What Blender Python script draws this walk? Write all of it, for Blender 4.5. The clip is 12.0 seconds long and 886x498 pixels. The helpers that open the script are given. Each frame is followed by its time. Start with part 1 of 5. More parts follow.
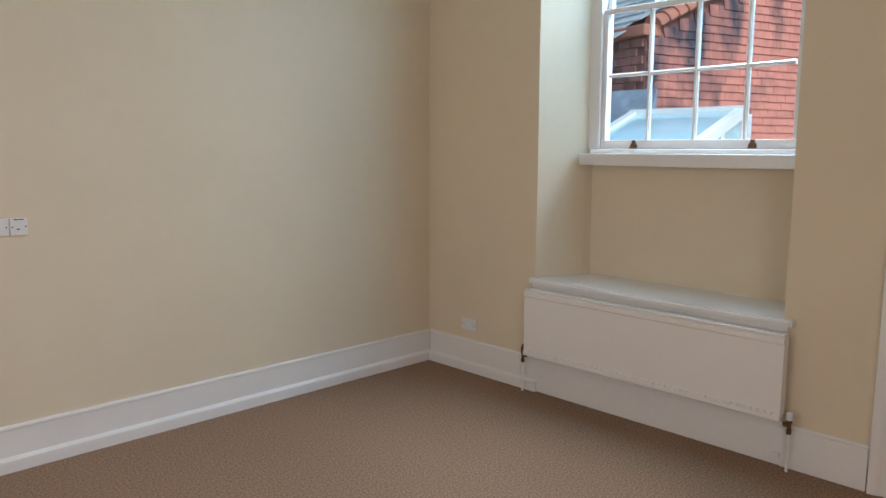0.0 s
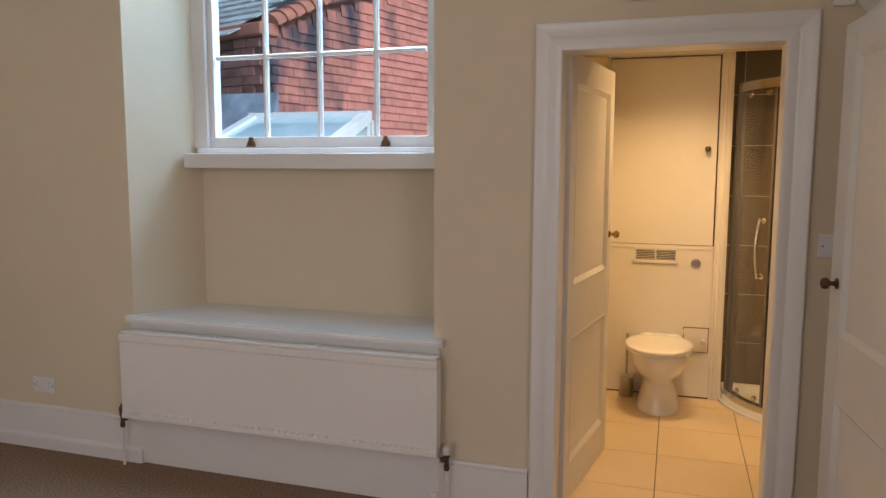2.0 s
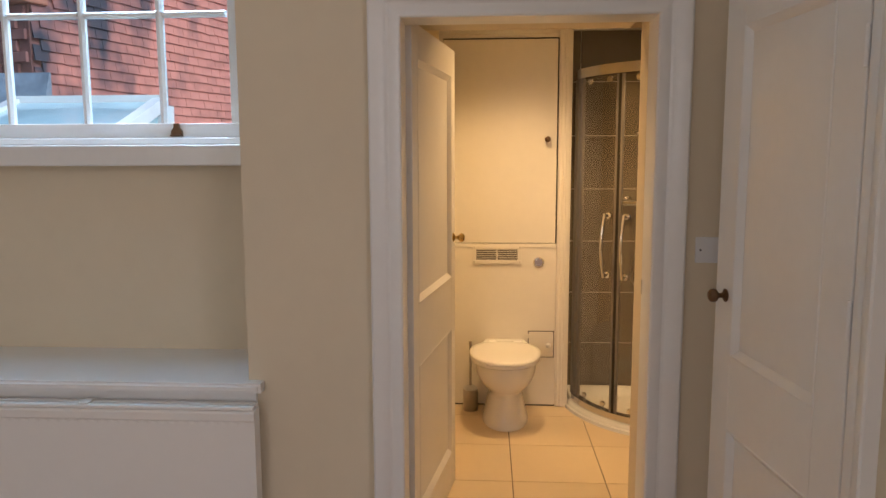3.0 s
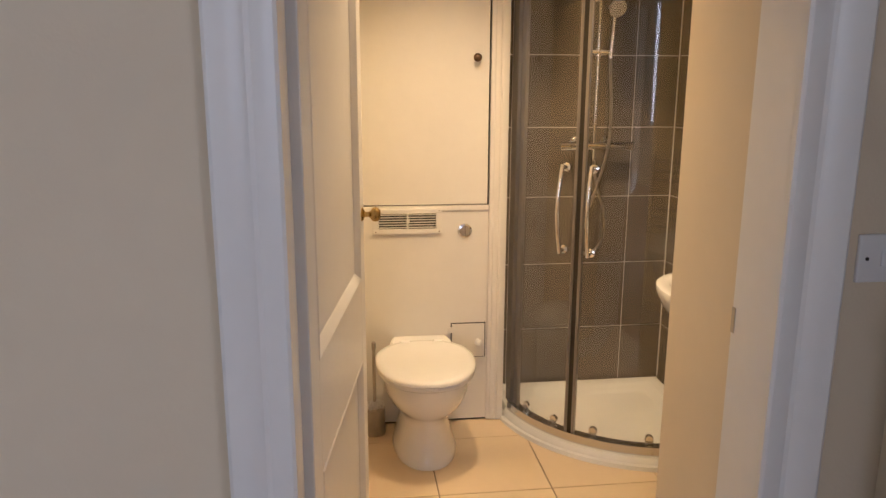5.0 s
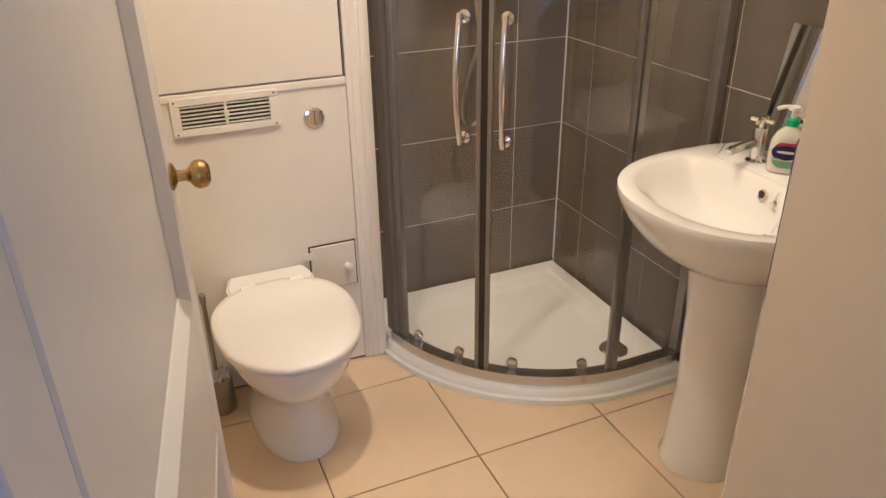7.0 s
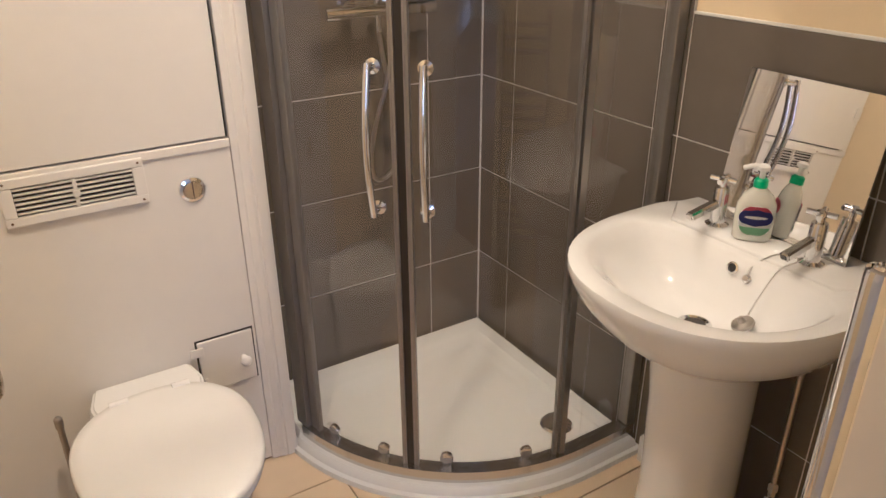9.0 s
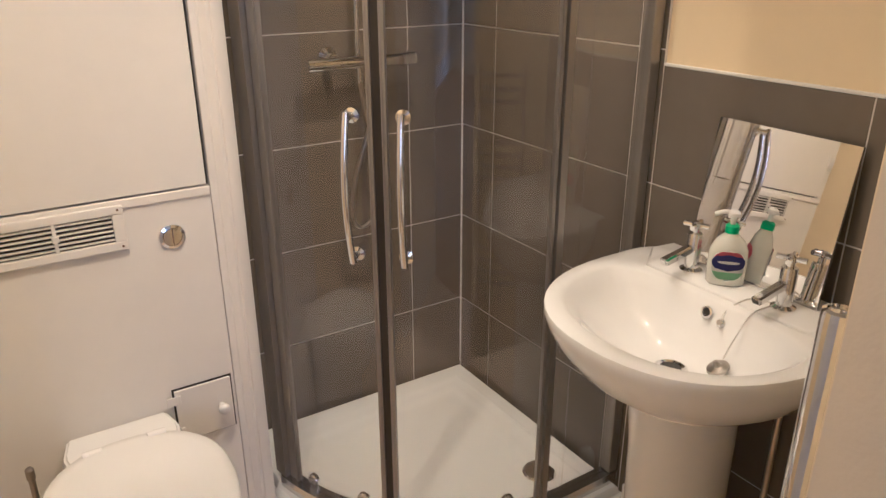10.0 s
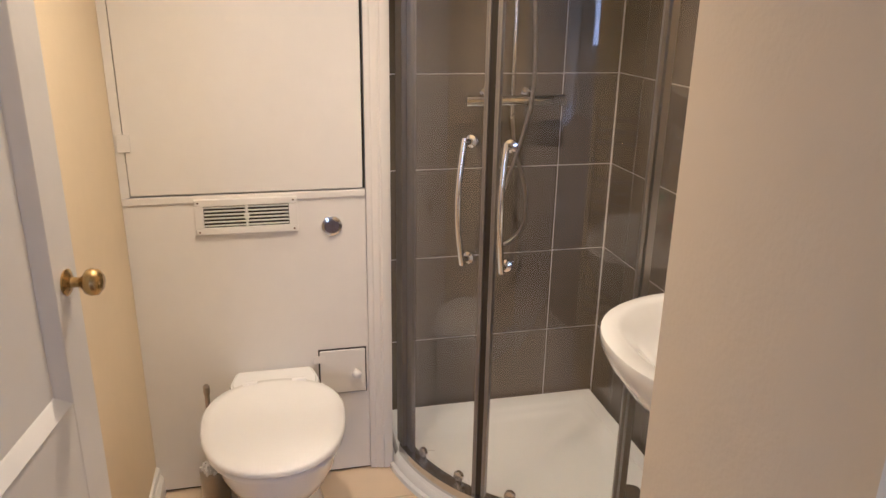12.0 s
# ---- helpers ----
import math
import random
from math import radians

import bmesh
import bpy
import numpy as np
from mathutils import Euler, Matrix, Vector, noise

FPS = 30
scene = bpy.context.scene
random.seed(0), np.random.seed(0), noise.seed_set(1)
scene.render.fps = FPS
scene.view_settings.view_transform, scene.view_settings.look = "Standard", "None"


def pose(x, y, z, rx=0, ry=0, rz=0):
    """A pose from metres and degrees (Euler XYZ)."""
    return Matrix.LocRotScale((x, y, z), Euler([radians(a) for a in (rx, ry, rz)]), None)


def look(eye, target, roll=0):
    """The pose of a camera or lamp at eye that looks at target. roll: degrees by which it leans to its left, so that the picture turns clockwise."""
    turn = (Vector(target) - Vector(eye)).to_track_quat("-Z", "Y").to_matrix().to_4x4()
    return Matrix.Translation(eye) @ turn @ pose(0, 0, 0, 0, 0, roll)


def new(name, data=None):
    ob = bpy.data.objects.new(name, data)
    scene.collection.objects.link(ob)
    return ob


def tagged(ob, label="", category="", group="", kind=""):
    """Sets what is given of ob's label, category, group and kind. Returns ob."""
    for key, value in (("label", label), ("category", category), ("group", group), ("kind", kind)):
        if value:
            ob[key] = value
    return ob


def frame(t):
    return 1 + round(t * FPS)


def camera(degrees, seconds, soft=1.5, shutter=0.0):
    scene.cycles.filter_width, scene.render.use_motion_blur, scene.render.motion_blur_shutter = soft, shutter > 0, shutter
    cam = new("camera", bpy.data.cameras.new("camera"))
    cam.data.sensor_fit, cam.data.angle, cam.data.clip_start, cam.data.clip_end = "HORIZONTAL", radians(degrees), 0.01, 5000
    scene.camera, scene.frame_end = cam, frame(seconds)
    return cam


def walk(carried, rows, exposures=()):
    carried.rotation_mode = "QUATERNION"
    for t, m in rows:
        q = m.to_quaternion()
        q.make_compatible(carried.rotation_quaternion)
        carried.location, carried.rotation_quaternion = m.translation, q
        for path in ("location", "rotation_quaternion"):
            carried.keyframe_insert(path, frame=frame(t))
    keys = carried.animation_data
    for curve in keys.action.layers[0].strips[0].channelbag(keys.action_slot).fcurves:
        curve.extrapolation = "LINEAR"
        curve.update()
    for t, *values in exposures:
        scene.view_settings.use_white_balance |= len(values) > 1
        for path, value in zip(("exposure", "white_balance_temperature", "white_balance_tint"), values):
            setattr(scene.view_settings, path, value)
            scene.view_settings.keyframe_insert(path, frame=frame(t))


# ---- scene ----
cam = camera(62.5, 12.0)
PATH = [
    (0, (1.818, 1.012, 1.635), (3.195, 2.437, 1.36), 0.1),
    (0.5, (1.943, 1.133, 1.605), (3.356, 2.524, 1.342), 0.3),
    (1, (2.106, 1.256, 1.632), (3.662, 2.482, 1.359), 0.1),
    (1.5, (2.292, 1.347, 1.545), (4.052, 2.267, 1.309), 0.3),
    (2, (2.577, 1.419, 1.538), (4.471, 2.02, 1.312), 0.2),
    (2.5, (2.846, 1.487, 1.531), (4.805, 1.817, 1.303), 0.0),
    (3, (3.162, 1.586, 1.554), (5.143, 1.708, 1.302), -0.2),
    (3.5, (3.483, 1.64, 1.544), (5.46, 1.614, 1.242), -0.3),
    (3.7, (3.636, 1.644, 1.541), (5.61, 1.581, 1.224), -0.2),
    (5.3, (4.644, 1.784, 1.535), (6.565, 1.488, 1.066), 0.1),
    (5.5, (4.768, 1.774, 1.542), (6.675, 1.446, 1.036), -0.1),
    (6, (5.026, 1.763, 1.551), (6.841, 1.355, 0.815), -0.5),
    (6.5, (5.267, 1.786, 1.544), (6.982, 1.244, 0.669), -0.6),
    (7, (5.466, 1.774, 1.542), (7.107, 1.067, 0.644), -0.8),
    (7.5, (5.64, 1.713, 1.542), (7.22, 0.872, 0.65), -0.7),
    (7.7, (5.697, 1.696, 1.542), (7.258, 0.812, 0.657), -0.6),
    (9.5, (5.839, 1.635, 1.558), (7.367, 0.657, 0.718), -0.2),
    (10, (5.811, 1.629, 1.556), (7.369, 0.622, 0.809), -0.1),
    (10.5, (5.667, 1.616, 1.572), (7.272, 0.625, 0.909), -0.1),
    (11, (5.547, 1.61, 1.578), (7.208, 0.697, 0.939), 0.3),
    (11.5, (5.474, 1.515, 1.582), (7.229, 0.801, 0.941), 0.8),
    (12, (5.388, 1.435, 1.583), (7.231, 1.002, 0.939), 0.9),
]

EXPOSE = [
    (0.0, 0.02, 6500, 10), (1.0, -0.03, 6550, 10), (1.5, -0.11, 6550, 13), (2.0, -0.15, 6450, 14), (3.0, -0.12, 6300, 14), (3.6, -0.06, 5950, 14),
    (5.3, 0.03, 5050, 13), (6.2, 0.02, 4750, 15), (7.5, -0.01, 4250, 15), (9.5, -0.08, 4220, 16), (12.0, -0.01, 4260, 16),
]
walk(cam, [(t, look(eye, target, roll)) for t, eye, target, roll in PATH], EXPOSE)

# ---- plan, in metres ----
W, W2 = 5.60, 6.11          # window wall: bedroom face and bathroom face
LEFT = 5.08                 # bedroom wall beside the socket
STUB = 0.80                 # wall with the cupboard door
CEIL, BCEIL = 3.50, 2.335
BL, BR, BB = 1.88, 0.18, 7.92   # bathroom: wall behind the door, basin wall, shower back wall
BOX = 7.60                  # face of the boxing behind the toilet
DOOR_L, DOOR_R = 1.872, 1.046

# ---- world and lights ----
world = bpy.data.worlds.new("sky")
scene.world = world
world.use_nodes = True
wn = world.node_tree
wn.nodes.clear()
sky = wn.nodes.new("ShaderNodeTexSky")
sky.sky_type = "NISHITA"
sky.sun_disc = False
sky.sun_elevation, sky.sun_rotation = radians(42), radians(150)
sky.dust_density = 1.2
back = wn.nodes.new("ShaderNodeBackground")
back.inputs["Strength"].default_value = 0.15
wout = wn.nodes.new("ShaderNodeOutputWorld")
wn.links.new(sky.outputs["Color"], back.inputs["Color"])
wn.links.new(back.outputs["Background"], wout.inputs["Surface"])


def lamp(name, kind, m, energy, colour, **kw):
    data = bpy.data.lights.new(name, kind)
    data.energy, data.color = energy, colour
    for key, value in kw.items():
        if key == "size":
            data.size = value
        elif key == "size_y":
            data.shape, data.size_y = "RECTANGLE", value
        elif key == "angle":
            data.angle = value
        elif key == "spot":
            data.spot_size = radians(value)
            data.spot_blend = 1.0
        elif key == "soft":
            data.shadow_soft_size = value
    ob = new(name, data)
    ob.matrix_world = m
    return ob


lamp("sun", "SUN", look((0, -8, 9), (6, 3, 0)), 3.0, (1.0, 0.98, 0.96), angle=radians(14))
# daylight that enters by the sash window, and by an unseen window behind the camera
lamp("window_daylight", "AREA", look((6.40, 3.00, 3.0), (5.35, 3.5, 1.0)), 80.0, (0.36, 0.67, 1.0), size=1.3, size_y=1.0)
lamp("roof_side_daylight", "AREA", look((7.20, 3.20, 3.75), (4.40, 3.25, 0.2)), 120.0, (1.0, 0.96, 0.92), size=1.6, size_y=1.0)
# far window is inferred from the bright left wall; its place is assumed
lamp("far_window_daylight", "AREA", look((0.7, -1.06, 1.95), (1.5, 3.0, 1.35)), 50.0, (1.0, 0.91, 0.89), size=2.2, size_y=1.9)
# fill lamp added to even out the room; no window is known here
lamp("west_fill_lamp", "AREA", look((-1.36, 3.2, 1.95), (3.5, 2.4, 1.2)), 36.0, (1.0, 0.92, 0.92), size=1.5, size_y=1.9)
DOWNLIGHTS = [(6.88, 1.42, 76.0, 132), (6.66, 0.78, 17.0, 140), (7.28, 0.66, 102.0, 88), (6.40, 1.42, 12.0, 156)]
for lx, ly, watts, cone in DOWNLIGHTS:
    lamp("downlight_bulb", "SPOT", look((lx, ly, BCEIL - 0.03), (lx, ly - 0.001, 0)), watts, (1.0, 0.62, 0.26), spot=cone, soft=0.02)

# ---- materials ----
def mat(name, colour, rough=0.5, metal=0.0, vary=0.06, scale=6.0, bump=0.0, bump_scale=60.0, coat=0.0, random_piece=0.0, spec=None, island=0.0, stain=None):
    m = bpy.data.materials.new(name)
    m.use_nodes = True
    nt = m.node_tree
    bsdf = nt.nodes["Principled BSDF"]
    geo = nt.nodes.new("ShaderNodeNewGeometry")
    n1 = nt.nodes.new("ShaderNodeTexNoise")
    n1.inputs["Scale"].default_value = scale
    n1.inputs["Detail"].default_value = 5
    n2 = nt.nodes.new("ShaderNodeTexNoise")
    n2.inputs["Scale"].default_value = scale * 9
    n2.inputs["Detail"].default_value = 3
    for n in (n1, n2):
        nt.links.new(geo.outputs["Position"], n.inputs["Vector"])
    add = nt.nodes.new("ShaderNodeMath")
    add.operation = "MULTIPLY_ADD"
    nt.links.new(n2.outputs["Fac"], add.inputs[0])
    add.inputs[1].default_value = 0.4
    nt.links.new(n1.outputs["Fac"], add.inputs[2])
    last = add.outputs[0]
    if random_piece:
        info = nt.nodes.new("ShaderNodeObjectInfo")
        pick = nt.nodes.new("ShaderNodeMath")
        pick.operation = "MULTIPLY_ADD"
        nt.links.new(info.outputs["Random"], pick.inputs[0])
        pick.inputs[1].default_value = random_piece
        nt.links.new(last, pick.inputs[2])
        last = pick.outputs[0]
    if island:
        pick = nt.nodes.new("ShaderNodeMath")
        pick.operation = "MULTIPLY_ADD"
        nt.links.new(geo.outputs["Random Per Island"], pick.inputs[0])
        pick.inputs[1].default_value = island
        nt.links.new(last, pick.inputs[2])
        last = pick.outputs[0]
    ramp = nt.nodes.new("ShaderNodeValToRGB")
    ramp.color_ramp.elements[0].position = 0.45
    ramp.color_ramp.elements[1].position = 0.95 + 0.5 * max(random_piece, island)
    if ramp.color_ramp.elements[1].position > 1.0:
        ramp.color_ramp.elements[1].position = 1.0
    ramp.color_ramp.elements[0].color = (*[c * (1 - vary) for c in colour], 1)
    ramp.color_ramp.elements[1].color = (*[min(1.0, c * (1 + vary)) for c in colour], 1)
    nt.links.new(last, ramp.inputs["Fac"])
    out = ramp.outputs["Color"]
    if stain:
        tone, stain_scale, low, high, stretch = stain
        mp = nt.nodes.new("ShaderNodeMapping")
        mp.inputs["Scale"].default_value = stretch
        nt.links.new(geo.outputs["Position"], mp.inputs["Vector"])
        sn = nt.nodes.new("ShaderNodeTexNoise")
        sn.inputs["Scale"].default_value = stain_scale
        sn.inputs["Detail"].default_value = 6
        nt.links.new(mp.outputs["Vector"], sn.inputs["Vector"])
        sr = nt.nodes.new("ShaderNodeMapRange")
        sr.inputs["From Min"].default_value, sr.inputs["From Max"].default_value = low, high
        # stains gather towards the weathered end of the wall
        xyz = nt.nodes.new("ShaderNodeSeparateXYZ")
        nt.links.new(geo.outputs["Position"], xyz.inputs[0])
        drift = nt.nodes.new("ShaderNodeMath")
        drift.operation = "MULTIPLY_ADD"
        nt.links.new(xyz.outputs["X"], drift.inputs[0])
        drift.inputs[1].default_value = -0.11
        drift.inputs[2].default_value = 0.11 * 11.2
        lean = nt.nodes.new("ShaderNodeMath")
        nt.links.new(drift.outputs[0], lean.inputs[0])
        nt.links.new(sn.outputs["Fac"], lean.inputs[1])
        nt.links.new(lean.outputs[0], sr.inputs["Value"])
        mix = nt.nodes.new("ShaderNodeMix")
        mix.data_type = "RGBA"
        nt.links.new(sr.outputs["Result"], mix.inputs[0])
        nt.links.new(out, mix.inputs[6])
        mix.inputs[7].default_value = (*tone, 1)
        out = mix.outputs[2]
    nt.links.new(out, bsdf.inputs["Base Color"])
    bsdf.inputs["Roughness"].default_value = rough
    bsdf.inputs["Metallic"].default_value = metal
    if coat:
        bsdf.inputs["Coat Weight"].default_value = coat
        bsdf.inputs["Coat Roughness"].default_value = 0.05
    if spec is not None:
        bsdf.inputs["Specular IOR Level"].default_value = spec
    rr = nt.nodes.new("ShaderNodeMapRange")
    rr.inputs["To Min"].default_value, rr.inputs["To Max"].default_value = rough * 0.85, min(1.0, rough * 1.2)
    nt.links.new(n1.outputs["Fac"], rr.inputs["Value"])
    nt.links.new(rr.outputs["Result"], bsdf.inputs["Roughness"])
    if bump:
        nb = nt.nodes.new("ShaderNodeTexNoise")
        nb.inputs["Scale"].default_value = bump_scale
        nb.inputs["Detail"].default_value = 4
        nt.links.new(geo.outputs["Position"], nb.inputs["Vector"])
        bp = nt.nodes.new("ShaderNodeBump")
        bp.inputs["Strength"].default_value = bump
        bp.inputs["Distance"].default_value = 0.004
        nt.links.new(nb.outputs["Fac"], bp.inputs["Height"])
        nt.links.new(bp.outputs["Normal"], bsdf.inputs["Normal"])
    return m


def glass(name, tint, rough=0.0, gloss=1.0):
    """Thin clear glass: see-through, with a mirror gloss that grows towards grazing."""
    m = bpy.data.materials.new(name)
    m.use_nodes = True
    nt = m.node_tree
    nt.nodes.clear()
    out = nt.nodes.new("ShaderNodeOutputMaterial")
    mix = nt.nodes.new("ShaderNodeMixShader")
    lw = nt.nodes.new("ShaderNodeLayerWeight")
    lw.inputs["Blend"].default_value = 0.5
    pw = nt.nodes.new("ShaderNodeMath")
    pw.operation = "POWER"
    pw.inputs[1].default_value = 5.0
    nt.links.new(lw.outputs["Facing"], pw.inputs[0])
    k = nt.nodes.new("ShaderNodeMath")
    k.operation = "MULTIPLY_ADD"
    k.inputs[1].default_value = 0.8 * gloss
    k.inputs[2].default_value = 0.045 * gloss
    nt.links.new(pw.outputs[0], k.inputs[0])
    tr = nt.nodes.new("ShaderNodeBsdfTransparent")
    tr.inputs["Color"].default_value = (*tint, 1)
    gl = nt.nodes.new("ShaderNodeBsdfGlossy")
    gl.inputs["Roughness"].default_value = rough
    nt.links.new(k.outputs[0], mix.inputs[0])
    nt.links.new(tr.outputs[0], mix.inputs[1])
    nt.links.new(gl.outputs[0], mix.inputs[2])
    nt.links.new(mix.outputs[0], out.inputs["Surface"])
    return m


def glow(name, colour, strength):
    m = bpy.data.materials.new(name)
    m.use_nodes = True
    bsdf = m.node_tree.nodes["Principled BSDF"]
    bsdf.inputs["Base Color"].default_value = (*colour, 1)
    bsdf.inputs["Emission Color"].default_value = (*colour, 1)
    bsdf.inputs["Emission Strength"].default_value = strength
    return m


CREAM = mat("cream_wall_paint", (0.70, 0.61, 0.46), 0.75, vary=0.03, scale=1.6, bump=0.12, bump_scale=140, spec=0.25)
WARM_CREAM = mat("bathroom_cream_paint", (0.80, 0.68, 0.45), 0.6, vary=0.03, scale=2.0, bump=0.1, bump_scale=120, spec=0.3)
CEILW = mat("ceiling_white", (0.80, 0.79, 0.76), 0.8, vary=0.02, bump=0.08)
GLOSS = mat("white_gloss_paint", (0.78, 0.77, 0.75), 0.30, vary=0.03, scale=3.0, bump=0.08, bump_scale=40)
SATIN = mat("white_satin_board", (0.77, 0.75, 0.71), 0.38, vary=0.03, scale=2.2, bump=0.08, bump_scale=35)
RADW = mat("radiator_enamel", (0.80, 0.78, 0.75), 0.32, vary=0.02, scale=2.0)
PLASTIC = mat("white_plastic", (0.74, 0.74, 0.74), 0.35, vary=0.02)
# near-black: paints the shade in gaps and holes; also colours screws and mirror backing
DARK = mat("slot_shade_and_dark_parts", (0.03, 0.028, 0.026), 0.6)
CARPET = mat("brown_carpet", (0.29, 0.190, 0.128), 0.95, vary=0.50, scale=90.0, bump=0.35, bump_scale=340, spec=0.1)
BRASS = mat("aged_brass", (0.50, 0.35, 0.12), 0.22, metal=0.9, vary=0.25, scale=30)
OLDBRASS = mat("tarnished_brass", (0.16, 0.10, 0.06), 0.38, metal=0.85, vary=0.3, scale=40)
CHROME = mat("polished_chrome", (0.82, 0.82, 0.82), 0.07, metal=1.0, vary=0.02)
ALU = mat("polished_aluminium", (0.62, 0.62, 0.63), 0.20, metal=1.0, vary=0.04)
STILE = mat("dull_aluminium", (0.30, 0.285, 0.265), 0.30, metal=0.6, vary=0.06)
STEEL = mat("brushed_steel", (0.45, 0.42, 0.38), 0.30, metal=1.0, vary=0.08, scale=20)
SEAL = mat("dark_seal", (0.022, 0.018, 0.016), 0.4)
CERAMIC = mat("white_ceramic", (0.81, 0.815, 0.82), 0.08, vary=0.015, scale=2.0, coat=0.6)
SEAT = mat("white_seat_plastic", (0.82, 0.82, 0.82), 0.20, vary=0.015, scale=2.0)
TRAY = mat("shower_tray_acrylic", (0.80, 0.82, 0.83), 0.16, vary=0.02, coat=0.4)
FTILE = mat("cream_floor_tile", (0.75, 0.61, 0.42), 0.36, vary=0.03, scale=2.5, random_piece=0.05)
FGROUT = mat("brown_grout", (0.15, 0.10, 0.06), 0.8)
WTILE = mat("grey_brown_wall_tile", (0.150, 0.132, 0.110), 0.13, vary=0.10, scale=2.0, random_piece=0.12, spec=0.5)
WGROUT = mat("pale_grout", (0.68, 0.65, 0.60), 0.7)
MIRROR = mat("mirror_silver", (0.90, 0.90, 0.89), 0.015, metal=1.0, vary=0.0)
SHOWERGLASS = glass("shower_glass", (0.975, 0.972, 0.965), 0.025, 1.25)
PANE = glass("window_glass", (0.84, 0.93, 1.0), 0.0, 0.7)
ROOFGLASS = mat("wet_roof_glass", (0.45, 0.66, 0.72), 0.12, vary=0.12, scale=3.0, coat=0.5)
CLAY = mat("red_clay_tile", (0.58, 0.205, 0.145), 0.7, vary=0.30, scale=7.0, bump=0.3, bump_scale=40, random_piece=0.35, island=0.35,
           stain=((0.05, 0.045, 0.06), 2.1, 0.46, 0.66, (1.0, 1.0, 0.45)))
TERRACOTTA = mat("terracotta", (0.50, 0.19, 0.12), 0.7, vary=0.2, scale=8, bump=0.2)
SOOTBRICK = mat("sooty_brick", (0.20, 0.085, 0.070), 0.85, vary=0.75, scale=6, bump=0.4, bump_scale=30, random_piece=0.5)
SLATE = mat("weathered_slate", (0.42, 0.44, 0.42), 0.6, vary=0.4, scale=5, bump=0.3, bump_scale=20, island=0.5)
LEAD = mat("lead_flashing", (0.27, 0.33, 0.39), 0.45, vary=0.4, scale=4, bump=0.3, bump_scale=12)
OUTW = mat("outside_white_paint", (0.78, 0.78, 0.76), 0.5, vary=0.06, scale=5)
GROUND = mat("yard_ground", (0.16, 0.155, 0.15), 0.9, vary=0.2, scale=0.8)
LAMPGLASS = glow("lit_lamp_glass", (1.0, 0.72, 0.42), 9.0)
SOAP = glass("clear_soap_bottle", (0.93, 0.95, 0.88), 0.05, 1.0)
SOAPFILL = mat("pale_soap", (0.78, 0.79, 0.72), 0.15, vary=0.03, coat=0.8)
GREEN = mat("green_plastic", (0.03, 0.42, 0.17), 0.3)
SOAPFILL.node_tree.nodes["Principled BSDF"].inputs["Transmission Weight"].default_value = 0.2
LBLUE = mat("label_blue", (0.03, 0.035, 0.20), 0.35)
LGREEN = mat("label_green", (0.30, 0.58, 0.34), 0.35)
LRED = mat("label_red", (0.55, 0.10, 0.16), 0.35)
LWHITE = mat("label_white", (0.8, 0.8, 0.8), 0.35)

# ---- mesh helpers ----
def box(bm, x0, x1, y0, y1, z0, z1, bevel=0.0, segs=2):
    vs = [bm.verts.new(c) for c in ((x0, y0, z0), (x1, y0, z0), (x1, y1, z0), (x0, y1, z0), (x0, y0, z1), (x1, y0, z1), (x1, y1, z1), (x0, y1, z1))]
    fs = [bm.faces.new([vs[i] for i in f]) for f in ((3, 2, 1, 0), (4, 5, 6, 7), (0, 1, 5, 4), (1, 2, 6, 5), (2, 3, 7, 6), (3, 0, 4, 7))]
    if bevel:
        edges = list({e for f in fs for e in f.edges})
        bmesh.ops.bevel(bm, geom=edges, offset=bevel, segments=segs, affect="EDGES", profile=0.5)
    return bm


def bx(*a, **k):
    return box(bmesh.new(), *a, **k)


def lathe(bm, profile, m=None, n=24, flat_ends=True):
    """A turned shape: profile of (radius, height) about z, placed by m."""
    m = m or Matrix()
    rings = []
    for r, h in profile:
        rings.append([bm.verts.new(m @ Vector((r * math.cos(2 * math.pi * i / n), r * math.sin(2 * math.pi * i / n), h))) for i in range(n)])
    for a, b in zip(rings, rings[1:]):
        for i in range(n):
            bm.faces.new((a[i], a[(i + 1) % n], b[(i + 1) % n], b[i]))
    if flat_ends:
        bm.faces.new(list(reversed(rings[0])))
        bm.faces.new(rings[-1])
    return bm


def tube(bm, points, r, n=12, caps=True):
    """A round bar along points."""
    pts = [Vector(p) for p in points]
    rings = []
    up = Vector((0, 0, 1))
    side = None
    for i, p in enumerate(pts):
        d = (pts[min(i + 1, len(pts) - 1)] - pts[max(i - 1, 0)]).normalized()
        if side is None:
            ref = up if abs(d.z) < 0.9 else Vector((1, 0, 0))
            side = d.cross(ref).normalized()
        else:
            side = (side - d * side.dot(d)).normalized()
        o = d.cross(side)
        rings.append([bm.verts.new(p + (side * math.cos(2 * math.pi * k / n) + o * math.sin(2 * math.pi * k / n)) * r) for k in range(n)])
    for a, b in zip(rings, rings[1:]):
        for k in range(n):
            bm.faces.new((a[k], a[(k + 1) % n], b[(k + 1) % n], b[k]))
    if caps:
        bm.faces.new(list(reversed(rings[0])))
        bm.faces.new(rings[-1])
    return bm


def curve(points, steps=10):
    """Smooth points through the given ones (Catmull-Rom)."""
    p = [Vector(a) for a in points]
    p = [p[0] * 2 - p[1]] + p + [p[-1] * 2 - p[-2]]
    out = []
    for i in range(1, len(p) - 2):
        for s in range(steps):
            t = s / steps
            a, b, c, d = p[i - 1], p[i], p[i + 1], p[i + 2]
            out.append(0.5 * ((2 * b) + (c - a) * t + (2 * a - 5 * b + 4 * c - d) * t * t + (3 * b - a - 3 * c + d) * t ** 3))
    out.append(p[-2])
    return out


